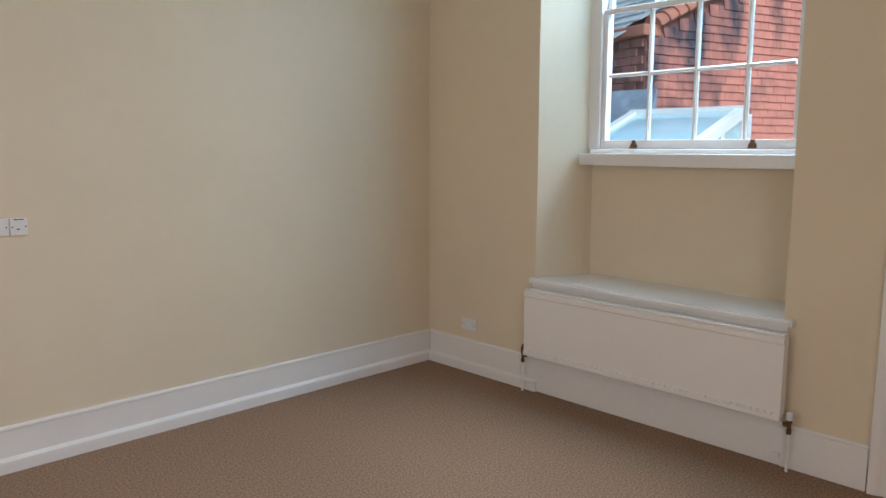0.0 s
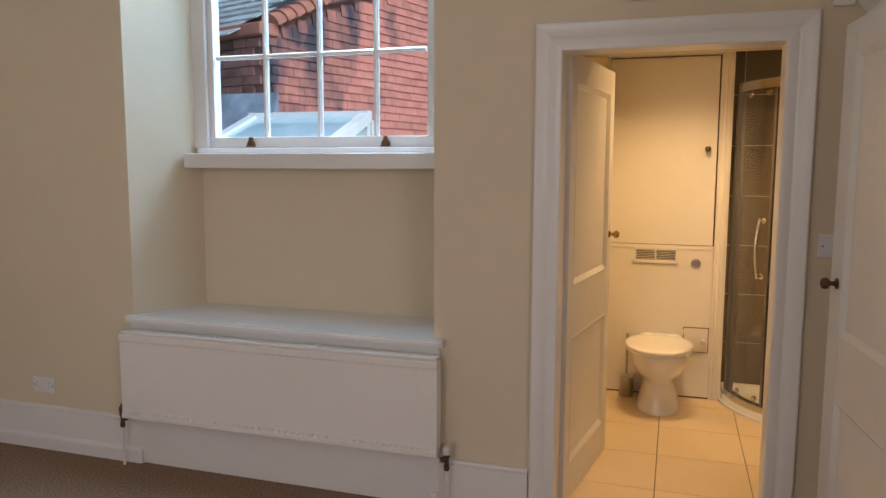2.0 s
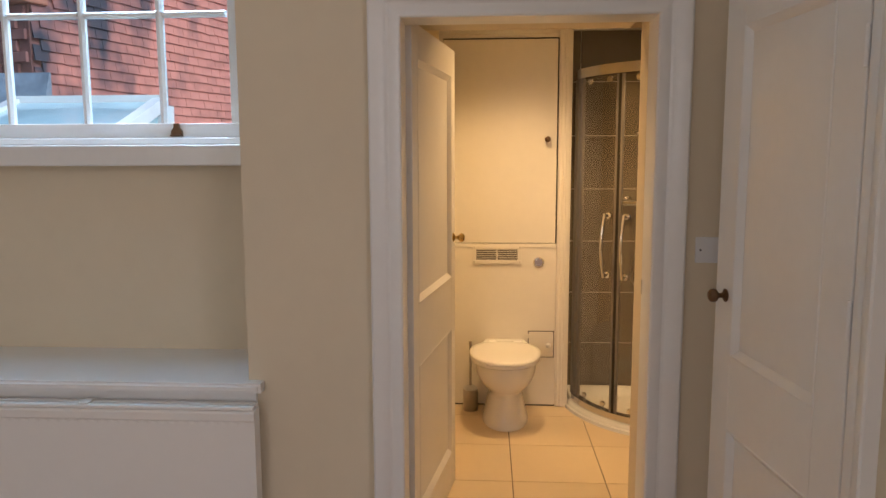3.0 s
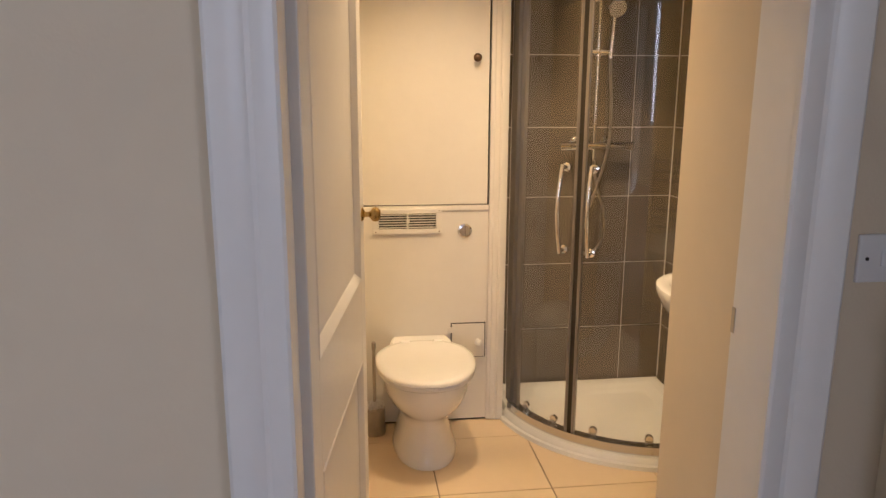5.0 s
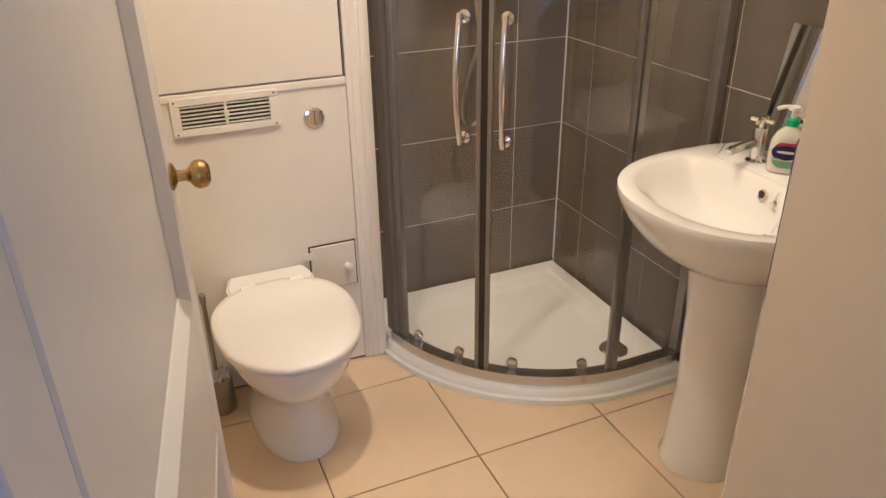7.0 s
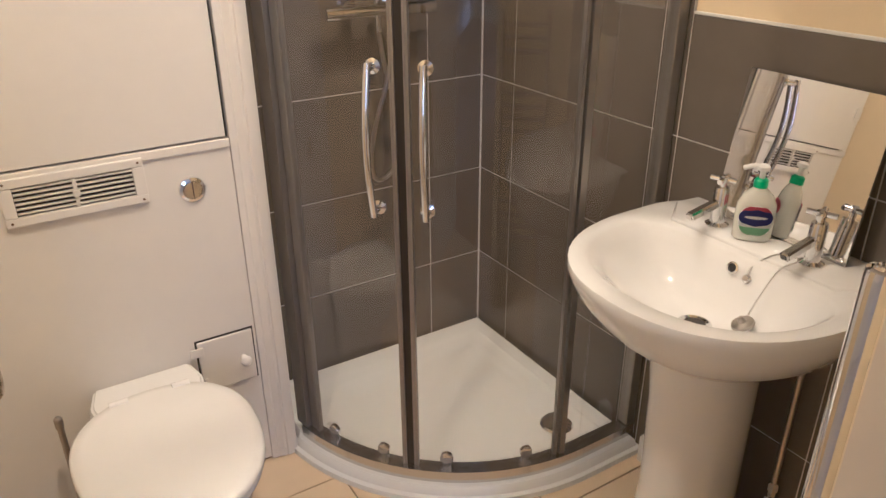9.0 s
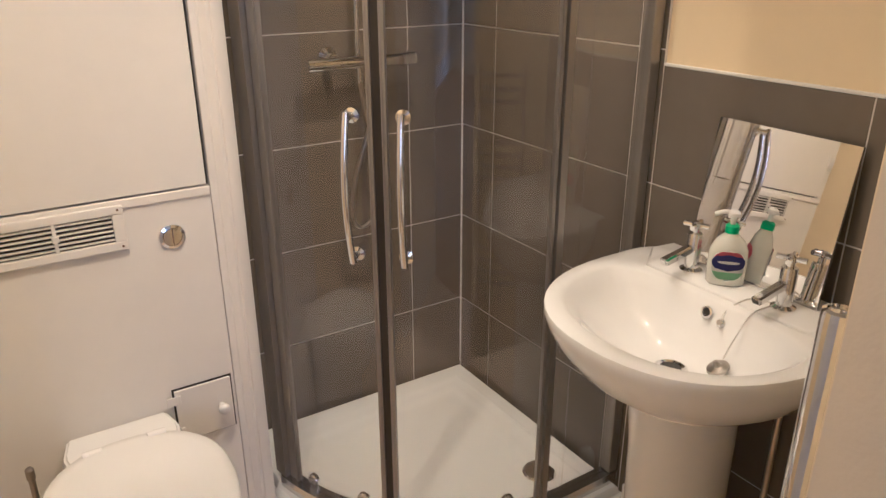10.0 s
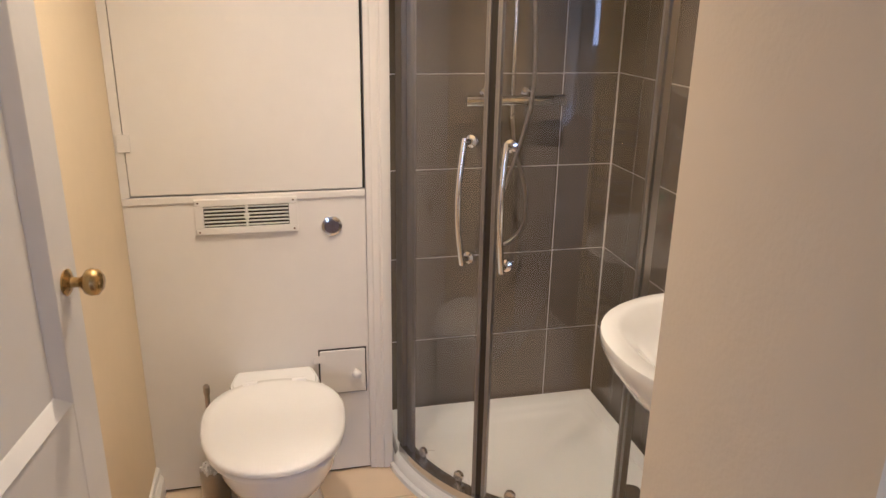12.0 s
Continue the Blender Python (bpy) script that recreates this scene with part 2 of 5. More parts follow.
def sweep(bm, outline, path, closed=False):
    """Loft a closed outline of vertices lists: path is a list of functions or matrices."""
    rings = [[bm.verts.new(m @ Vector(o)) for o in outline] for m in path]
    n = len(outline)
    pairs = list(zip(rings, rings[1:])) + ([(rings[-1], rings[0])] if closed else [])
    for a, b in pairs:
        for k in range(n):
            bm.faces.new((a[k], a[(k + 1) % n], b[(k + 1) % n], b[k]))
    if not closed:
        bm.faces.new(list(reversed(rings[0])))
        bm.faces.new(rings[-1])
    return bm


def loft(bm, rings, cap_first=True, cap_last=True):
    vs = [[bm.verts.new(p) for p in r] for r in rings]
    n = len(vs[0])
    for a, b in zip(vs, vs[1:]):
        for k in range(n):
            bm.faces.new((a[k], a[(k + 1) % n], b[(k + 1) % n], b[k]))
    if cap_first:
        bm.faces.new(list(reversed(vs[0])))
    if cap_last:
        bm.faces.new(vs[-1])
    return bm


def prism(bm, outline, axis, a, b):
    """A flat outline of two coordinates pulled along an axis from a to b."""
    def place(p, v):
        return {"x": (v, p[0], p[1]), "y": (p[0], v, p[1]), "z": (p[0], p[1], v)}[axis]
    return loft(bm, [[place(p, a) for p in outline], [place(p, b) for p in outline]])


def done(name, bm, material, smooth=False, angle=35):
    bmesh.ops.recalc_face_normals(bm, faces=bm.faces)
    me = bpy.data.meshes.new(name)
    bm.to_mesh(me)
    bm.free()
    me.materials.append(material)
    if smooth:
        me.polygons.foreach_set("use_smooth", [True] * len(me.polygons))
        me.set_sharp_from_angle(angle=radians(angle))
    return me


def part(name, bm, material, parent, label="", smooth=False, angle=35):
    ob = new(name, done(name, bm, material, smooth, angle))
    ob.parent = parent
    return tagged(ob, label)


def thing(name, label, category, at=(0, 0, 0), turn=0.0, group=""):
    """An empty at the base of a thing, under which its parts are built in its own measures."""
    ob = new(name)
    ob.empty_display_size = 0.05
    ob.matrix_world = pose(*at, 0, 0, turn)
    return tagged(ob, label, category, group)


def structure(name, bm, material, label="", category="", smooth=False):
    ob = new(name, done(name, bm, material, smooth))
    return tagged(ob, label, category, kind="structure")


# ---- bedroom shell ----
structure("floor", bx(-1.4, W + 0.06, -1.1, LEFT + 0.1, -0.12, 0.0), CARPET, "brown fitted cut-pile carpet over the bedroom floor", "floor")
structure("ceiling", bx(-1.4, W + 0.5, -1.1, LEFT + 0.3, CEIL, CEIL + 0.15), CEILW, "plain white painted bedroom ceiling", "ceiling")
structure("wall_left", bx(-1.4, W + 0.6, LEFT, LEFT + 0.25, -0.12, CEIL), CREAM, "smooth cream painted plaster wall with double socket", "wall")

# window wall in pieces round the recess and the doorway
RY0, RY1 = 2.42, 4.035      # recess at the room face
QY0, QY1 = 2.50, 3.90       # recess at the window
QX = 5.93
bm = bmesh.new()
box(bm, W, W2, RY1, LEFT - 0.002, -0.12, CEIL - 0.002)
structure("wall_window_north", bm, CREAM, "cream painted thick outer wall beside the window recess", "wall")
structure("wall_window_pier", bx(W, W2, DOOR_L + 0.006, RY0, -0.12, CEIL - 0.002), CREAM, "cream painted pier between window recess and doorway", "wall")
structure("wall_below_shelf", bx(W, W2, RY0 + 0.001, RY1 - 0.001, -0.12, 0.742), CREAM, "cream wall under the recess shelf", "wall")
bm = bmesh.new()
prism(bm, [(W, RY1), (W2, RY1 - 0.001), (W2, QY1 - 0.04), (QX, QY1)], "z", 0.742, CEIL - 0.002)
structure("reveal_left", bm, CREAM, "splayed cream window reveal lit by daylight", "wall")
bm = bmesh.new()
prism(bm, [(W, RY0), (QX, QY0), (W2, QY0 + 0.04), (W2, RY0 + 0.001)], "z", 0.742, CEIL - 0.002)
structure("reveal_right", bm, CREAM, "splayed cream window reveal in shade", "wall")
structure("wall_under_window", bx(6.0, W2 - 0.001, QY0 - 0.02, QY1 + 0.02, 0.742, 1.60), CREAM, "cream recess back panel under the window sill", "wall")
structure("wall_over_door", bx(W, W2, DOOR_R - 0.0055, DOOR_L + 0.0055, 2.045, CEIL - 0.002), CREAM, "cream wall above the bathroom doorway", "wall")
structure("wall_right_of_door", bx(W, W + 0.13, STUB - 0.1, DOOR_R - 0.006, -0.12, CEIL - 0.003), CREAM, "cream wall strip between doorway and cupboard door", "wall")
bm = bmesh.new()
prism(bm, [(W + 0.131, STUB - 0.1), (W2, STUB - 0.1), (W2, 0.995), (W + 0.131, 1.031)], "z", -0.12, 2.30)
structure("door_reveal", bm, CREAM, "plain cream splayed reveal inside the bathroom doorway", "wall")

# cupboard wall, with its door opening, and the walls that close the room
D2X0, D2X1 = 4.735, 5.425
structure("wall_cupboard_end", bx(D2X1 + 0.03, W - 0.001, STUB - 0.12, STUB, -0.12, CEIL - 0.003), CREAM, "cream wall end beside the cupboard door", "wall")
structure("wall_cupboard", bx(4.10, D2X0 - 0.03, STUB - 0.12, STUB, -0.12, CEIL - 0.003), CREAM, "cream wall on the hinge side of the cupboard door", "wall")
structure("wall_over_cupboard", bx(D2X0 - 0.03, D2X1 + 0.03, STUB - 0.12, STUB, 2.04, CEIL - 0.003), CREAM, "cream wall above the cupboard door", "wall")
structure("cupboard_back", bx(4.10, W2 - 0.01, 0.02, 0.08, -0.12, 2.6), CREAM, "plain back wall of the cupboard", "wall")
structure("cupboard_side", bx(W - 0.04, W - 0.002, 0.08, STUB - 0.12, -0.12, 2.6), CREAM, "plain side wall of the cupboard", "wall")
structure("cupboard_top", bx(4.10, W, 0.02, STUB - 0.12, 2.6, 2.66), CREAM, "plain top of the cupboard", "wall")
structure("wall_return", bx(4.10, 4.22, -1.1, STUB - 0.121, -0.12, CEIL - 0.003), CREAM, "plain cream return wall beside the cupboard", "wall")
bm = bmesh.new()
box(bm, -1.4, -0.42, -1.1, -0.95, -0.12, CEIL - 0.003)
box(bm, 1.82, 4.10, -1.1, -0.95, -0.12, CEIL - 0.003)
box(bm, -0.42, 1.82, -1.1, -0.95, -0.12, 0.98)
box(bm, -0.42, 1.82, -1.1, -0.95, 2.92, CEIL - 0.003)
structure("wall_south", bm, CREAM, "plain cream wall with an opening for the unseen far window", "wall")
# opening made only to hold the west fill lamp
bm = bmesh.new()
box(bm, -1.4, -1.2, -0.95, 2.4, -0.12, CEIL - 0.003)
box(bm, -1.4, -1.2, 4.0, LEFT, -0.12, CEIL - 0.003)
box(bm, -1.4, -1.2, 2.4, 4.0, -0.12, 0.95)
box(bm, -1.4, -1.2, 2.4, 4.0, 2.95, CEIL - 0.003)
structure("wall_west", bm, CREAM, "plain cream wall with an unseen opening added for the fill lamp", "wall")


# ---- skirting, shelf, sill ----
def skirting(name, p0, p1, height=0.238, thick=0.022, label="white gloss painted deep skirting board with beaded foot", material=None):
    """Skirting from p0 to p1 on the left of that direction is the room."""
    d = Vector((p1[0] - p0[0], p1[1] - p0[1], 0))
    length = d.length
    a = math.degrees(math.atan2(d.y, d.x))
    prof = [(0, 0), (0, height), (thick * 0.45, height), (thick * 0.75, height - 0.006), (thick * 0.8, height - 0.018), (thick * 0.62, height - 0.022),
            (thick * 0.62, 0.078), (thick * 0.95, 0.074), (thick * 1.5, 0.062), (thick * 1.55, 0.05), (thick * 1.55, 0.0)]
    bm = bmesh.new()
    loft(bm, [[(s, y, z) for y, z in prof] for s in (0, length)])
    ob = structure(name, bm, material or GLOSS, label, "skirting", smooth=False)
    ob.matrix_world = pose(p0[0], p0[1], 0.001, 0, 0, a)
    return ob


skirting("baseboard_left", (W - 0.002, LEFT), (-1.2, LEFT))
skirting("baseboard_window", (W, 4.0), (W, LEFT - 0.03)).matrix_world = pose(W, 4.0, 0.001, 0, 0, 90)
skirting("baseboard_south", (-1.2, -0.95), (4.1, -0.95))
bm = bmesh.new()
box(bm, W - 0.016, W, RY0 - 0.03, 4.0, 0.001, 0.236, 0.003)
structure("baseboard_recess", bm, GLOSS, "plain white painted board below the radiator", "skirting")
bm = bmesh.new()
box(bm, W - 0.024, W, 1.985, RY0 - 0.031, 0.001, 0.212, 0.003)
box(bm, W - 0.027, W, 1.983, RY0 - 0.031, 0.2125, 0.232, 0.006)
structure("baseboard_pier", bm, GLOSS, "plain white painted skirting beside the door frame", "skirting")

bm = bmesh.new()
prism(bm, [(W - 0.055, RY0 - 0.055), (W - 0.055, RY1 + 0.02), (W - 0.001, RY1 + 0.02), (W - 0.001, RY1 - 0.002), (QX, QY1 - 0.002), (6.0, QY1 - 0.004), (6.0, QY0 + 0.004), (QX, QY0 + 0.002), (W - 0.001, RY0 + 0.002), (W - 0.001, RY0 - 0.055)],
      "z", 0.744, 0.778)
bmesh.ops.bevel(bm, geom=[e for e in bm.edges if all(v.co.x < W - 0.05 for v in e.verts)], offset=0.010, segments=3, affect="EDGES")
shelf = structure("window_shelf", bm, GLOSS, "white gloss painted shelf with rounded nosing over the radiator", "shelf")


structure("shelf_apron", bx(W - 0.020, W - 0.0005, RY0 - 0.03, RY1 + 0.01, 0.690, 0.7435, bevel=0.003), GLOSS, "white painted apron board beneath the window shelf", "trim")


# ---- sash window ----
def sash_window():
    w = thing("window_1", "white painted timber sash window with small panes and brass lifts", "window", (0, 0, 0))
    tagged(w, kind="structure")
    s = bmesh.new()
    box(s, 5.852, 6.02, 2.47, 3.893, 1.522, 1.600, 0.006)
    part("window_sill", s, GLOSS, w, "thick white painted timber sill board")
    s = bmesh.new()
    box(s, 5.925, 6.02, 2.49, 3.86, 1.601, 1.628, 0.005)
    part("sill_bead", s, GLOSS, w)
    # box frame: sides and head
    y0, y1 = 2.545, 3.812
    for a, b in ((y1, 3.90), (2.47, y0)):
        s = bmesh.new()
        box(s, 5.955, 6.09, a, b, 1.6285, 3.44, 0.004)
        part("window_frame", s, GLOSS, w)
    s = bmesh.new()
    box(s, 5.955, 6.09, 2.47, 3.90, 3.441, 3.50)
    part("window_frame", s, GLOSS, w)
    for zb, zt, x0, x1 in ((1.629, 2.52, 5.975, 6.012), (2.502, 3.44, 6.018, 6.055)):
        sash = new("sash")
        sash.parent = w
        low = zb < 2
        fb, ft, sd = (0.056, 0.030, 0.034) if low else (0.03, 0.05, 0.034)
        for nm, c in (("bottom_rail", (x0, x1, y0 + 0.002, y1 - 0.002, zb, zb + fb)), ("top_rail", (x0, x1, y0 + 0.002, y1 - 0.002, zt - ft, zt)),
                      ("stile", (x0, x1, y1 - sd, y1 - 0.002, zb + fb, zt - ft)), ("stile", (x0, x1, y0 + 0.002, y0 + sd, zb + fb, zt - ft))):
            part(nm, bx(*c, bevel=0.004), GLOSS, sash)
        gy = [2.853, 3.163, 3.474]
        zm = 2.100 if low else (zb + fb + zt - ft) / 2
        for y in gy:
            s = bmesh.new()
            prism(s, [(x0 + 0.004, y - 0.005), (x0 + 0.016, y - 0.013), (x1 - 0.004, y - 0.013), (x1 - 0.004, y + 0.013), (x0 + 0.016, y + 0.013), (x0 + 0.004, y + 0.005)], "z", zb + fb, zt - ft)
            part("glazing_bar", s, GLOSS, sash)
        edges = [y0 + sd] + gy + [y1 - sd]
        for a, b in zip(edges, edges[1:]):
            s = bmesh.new()
            prism(s, [(x0 + 0.005, zm - 0.005), (x0 + 0.016, zm - 0.012), (x1 - 0.005, zm - 0.012), (x1 - 0.005, zm + 0.012), (x0 + 0.016, zm + 0.012), (x0 + 0.005, zm + 0.005)], "y", a + 0.012, b - 0.012)
            part("glazing_bar", s, GLOSS, sash)
            for c, d in ((zb + fb, zm), (zm, zt - ft)):
                p = part("pane", bx(x1 - 0.016, x1 - 0.012, a + 0.004, b - 0.004, c + 0.004, d - 0.004), PANE, sash)
                p.visible_shadow = False
    for y in (3.556, 2.794):
        s = bmesh.new()
        prism(s, [(y - 0.022, 1.634), (y + 0.022, 1.634), (y + 0.022, 1.655), (y + 0.011, 1.668), (y + 0.010, 1.684), (y - 0.010, 1.684), (y - 0.011, 1.668), (y - 0.022, 1.655)], "x", 5.962, 5.975)
        box(s, 5.945, 5.963, y - 0.020, y + 0.020, 1.634, 1.641, 0.002)
        part("sash_lift", s, OLDBRASS, w, "tarnished brass sash lift", smooth=True)
    return w


sash_window()


# ---- radiator ----
def radiator():
    r = thing("radiator", "white panel radiator with grille top below the window shelf", "radiator")
    y0, y1, z0, z1, xf = 2.372, 4.045, 0.264, 0.704, 5.492
    s = bmesh.new()
    outline = [(xf + 0.004, z0), (xf, z0 + 0.006), (xf, z0 + 0.024), (xf + 0.006, z0 + 0.034), (xf + 0.006, z1 - 0.045), (xf, z1 - 0.036), (xf, z1 - 0.012), (xf + 0.006, z1 - 0.004), (xf + 0.020, z1 - 0.004), (xf + 0.020, z0)]
    prism(s, outline, "y", y0, y1)
    n = 46
    flutes = s
    s = bmesh.new()
    for i in range(n):
        y = y0 + 0.03 + (y1 - y0 - 0.06) * (i + 0.5) / n
        prism(s, [(y - 0.013, xf + 0.0055), (y - 0.006, xf - 0.005), (y + 0.006, xf - 0.005), (y + 0.013, xf + 0.0055)], "z", z0 + 0.028, z0 + 0.044)
        prism(s, [(y - 0.013, xf + 0.0055), (y - 0.005, xf + 0.0035), (y + 0.005, xf + 0.0035), (y + 0.013, xf + 0.0055)], "z", z1 - 0.052, z1 - 0.043)
    bmesh.ops.transform(s, matrix=Matrix(((0, 1, 0, 0), (1, 0, 0, 0), (0, 0, 1, 0), (0, 0, 0, 1))), verts=s.verts)
    tmp = bpy.data.meshes.new("flutes")
    s.to_mesh(tmp)
    s.free()
    flutes.from_mesh(tmp)
    part("front_panel", flutes, RADW, r, smooth=True, angle=25)
    part("back_panel", bx(5.560, 5.574, y0 + 0.01, y1 - 0.01, z0, z1 - 0.004, bevel=0.003), RADW, r)
    part("side_cover", bx(xf + 0.021, 5.559, y0 + 0.002, y0 + 0.006, z0 + 0.03, z1 - 0.006), RADW, r)
    part("side_cover", bx(xf + 0.021, 5.559, y1 - 0.006, y1 - 0.002, z0 + 0.03, z1 - 0.006), RADW, r)
    s = bmesh.new()
    for x in (xf + 0.012, 5.545):
        box(s, x - 0.008, x + 0.016, y0 + 0.004, y1 - 0.004, z1 - 0.003, z1 + 0.010, 0.004)
    for i in range(60):
        y = y0 + 0.03 + (y1 - y0 - 0.06) * i / 59
        box(s, xf + 0.028, 5.536, y - 0.004, y + 0.004, z1 - 0.006, z1 + 0.002)
    part("top_grille", s, RADW, r)
    for y in (y0 + 0.60, y0 + 1.14):
        part("grille_clip", bx(xf + 0.008, 5.56, y - 0.018, y + 0.018, z1 + 0.010, z1 + 0.015, bevel=0.002), RADW, r)
    # valves and tails
    for y, top in ((y1 + 0.035, 0), (y0 - 0.035, 1)):
        s = bmesh.new()
        lathe(s, [(0.0075, 0.0), (0.0075, 0.20)], pose(5.535, y, 0.0), 12)
        part("pipe_tail", s, GLOSS, r, "white painted copper pipe tail")
        s = bmesh.new()
        lathe(s, [(0.010, 0), (0.013, 0.004), (0.013, 0.022), (0.010, 0.026), (0.010, 0.058), (0.014, 0.060), (0.014, 0.075)], pose(5.535, y, 0.20), 14)
        inward = 1 if top == 0 else -1
        lathe(s, [(0.010, 0.0), (0.013, 0.006), (0.013, 0.02), (0.009, 0.03)], pose(5.535, y, 0.248, -90 if top else 90, 0, 0), 14)
        part("valve_body", s, OLDBRASS, r, "tarnished brass valve body", smooth=True)
        s = bmesh.new()
        if top:
            lathe(s, [(0.016, 0.0), (0.018, 0.004), (0.018, 0.034), (0.014, 0.038)], pose(5.535, y, 0.275), 18)
            part("valve_cap", s, PLASTIC, r, "white plastic lockshield cap", smooth=True)
        else:
            lathe(s, [(0.013, 0.0), (0.016, 0.01), (0.016, 0.03), (0.010, 0.036), (0.006, 0.05)], pose(5.535, y, 0.275), 18)
            part("valve_cap", s, OLDBRASS, r, smooth=True)
    return r


radiator()
for y in (4.03, 2.41):
    c = thing("pipe_cover", "small white painted block on the skirting under the radiator", "pipe cover", (W - 0.016, y, 0.05))
    part("block", bx(-0.022, 0.0, -0.022, 0.022, 0, 0.022, bevel=0.005), GLOSS, c)


# ---- sockets, switches, small boxes ----
def plate(name, label, category, at, turn, w, h, holes=(), rockers=()):
    """A wall plate that faces -y before its turn."""
    p = thing(name, label, category, at, turn)
    part("faceplate", bx(-w / 2, w / 2, -0.009, 0, -h / 2, h / 2, bevel=0.003), PLASTIC, p)
    for x, z in holes:
        s = bmesh.new()
        lathe(s, [(0.0035, 0), (0.0035, 0.0015)], pose(x, -0.009, z, 90), 10)
        part("screw", s, DARK, p)
    for x, z, a, b in rockers:
        part("rocker", bx(x - a, x + a, -0.0125, -0.0091, z - b, z + b, bevel=0.0015), PLASTIC, p)
    return p


def socket_front(p, xs):
    for x in xs:
        for dx, dz, a, b in ((0, 0.012, 0.002, 0.004), (-0.011, -0.010, 0.0035, 0.0018), (0.011, -0.010, 0.0035, 0.0018)):
            # flat dark marks paint the shade inside the pin holes
            part("socket_hole", bx(x + dx - a, x + dx + a, -0.0096, -0.0091, dz - b, dz + b), DARK, p)


s1 = plate("wall_socket", "white plastic double wall socket above the skirting", "socket", (W, 4.643, 0.352), -90, 0.147, 0.086,
           [(-0.060, 0), (0.060, 0)], [(-0.014, 0.022, 0.007, 0.009), (0.014, 0.022, 0.007, 0.009)])
socket_front(s1, (-0.040, 0.040))
s2 = plate("aerial_socket", "white plastic single outlet plate on the cream wall", "socket", (2.8105, LEFT, 1.242), 0, 0.079, 0.086, [(-0.030, 0.0), (0.030, 0.0)])
part("label_strip", bx(-0.022, 0.022, -0.0095, -0.0091, 0.034, 0.039), OLDBRASS, s2, "dark printed strip")
# dark mark painted for the shaded port opening
part("port", bx(-0.012, 0.002, -0.0098, -0.0091, -0.014, -0.009), DARK, s2)
s3 = plate("blank_plate", "white plastic plate beside the outlet on the wall", "socket", (2.722, LEFT, 1.242), 0, 0.086, 0.086, [(0.032, 0.0), (-0.032, 0)])
s4 = plate("light_switch", "white plastic light switch beside the bathroom doorway", "switch", (W, 0.853, 1.245), -90, 0.100, 0.086, [(-0.034, 0.0), (0.034, 0)], [(0, 0, 0.008, 0.014)])
a = thing("alarm_box", "small grey-white alarm sensor box above the doorway", "sensor", (W, 1.56, 2.18))
part("case", bx(-0.035, 0, -0.06, 0.06, 0, 0.12, bevel=0.008), PLASTIC, a)
a = thing("junction_box", "small grey junction box high on the wall", "junction box", (W, 0.865, 2.115))
part("case", bx(-0.02, 0, -0.035, 0.035, 0, 0.07, bevel=0.004), PLASTIC, a)


# ---- door frames and doors ----
ARCH = [(0.0, 0.0), (0.0, 0.014), (0.006, 0.018), (0.030, 0.019), (0.040, 0.016), (0.048, 0.018), (0.056, 0.024), (0.075, 0.030), (0.090, 0.033), (0.100, 0.034), (0.106, 0.030), (0.108, 0.0)]


def architrave(name, label, y0, y1, head, m, sides=(1, 1)):
    """Moulded frame round an opening from y0 to y1; in its own measures the wall face is y = 0 and the room is at -y."""
    a = thing(name, label, "door frame")
    a.matrix_world = m
    tagged(a, kind="structure")
    if sides[0]:
        s = bmesh.new()
        loft(s, [[(y0 - u, -v, 0.001) for u, v in ARCH], [(y0 - u, -v, head + u) for u, v in ARCH]])
        part("jamb_moulding", s, GLOSS, a, smooth=True, angle=20)
    if sides[1]:
        s = bmesh.new()
        loft(s, [[(y1 + u, -v, 0.001) for u, v in ARCH], [(y1 + u, -v, head + u) for u, v in ARCH]])
        part("jamb_moulding", s, GLOSS, a, smooth=True, angle=20)
    s = bmesh.new()
    loft(s, [[(y0 - u, -v, head + u) for u, v in ARCH], [(y1 + u, -v, head + u) for u, v in ARCH]])
    part("head_moulding", s, GLOSS, a, smooth=True, angle=20)
    return a


# local x runs along -y of the world
architrave("door_frame_1", "white gloss moulded architrave round the bathroom doorway", -DOOR_L, -DOOR_R, 2.0, pose(W, 0, 0, 0, 0, -90))
lin = thing("door_lining_1", "white painted lining of the bathroom doorway with brass strike plate", "door lining")
tagged(lin, kind="structure")
part("jamb", bx(W - 0.001, W + 0.130, DOOR_L, DOOR_L + 0.006, 0.002, 2.0), GLOSS, lin)
part("jamb", bx(W - 0.001, W + 0.130, DOOR_R - 0.006, DOOR_R, 0.002, 2.0), GLOSS, lin)
part("head", bx(W - 0.001, W + 0.130, DOOR_R - 0.006, DOOR_L + 0.006, 2.0001, 2.044), GLOSS, lin)
part("strike_plate", bx(W + 0.119, W + 0.1302, DOOR_R - 0.001, DOOR_R + 0.002, 1.072, 1.122, bevel=0.0006), STEEL, lin, "worn metal strike plate")
structure("reveal_left_bath", bx(W + 0.131, W2 + 0.02, 1.935, 1.99, -0.1, 2.30), GLOSS, "white painted reveal behind the open door", "wall")


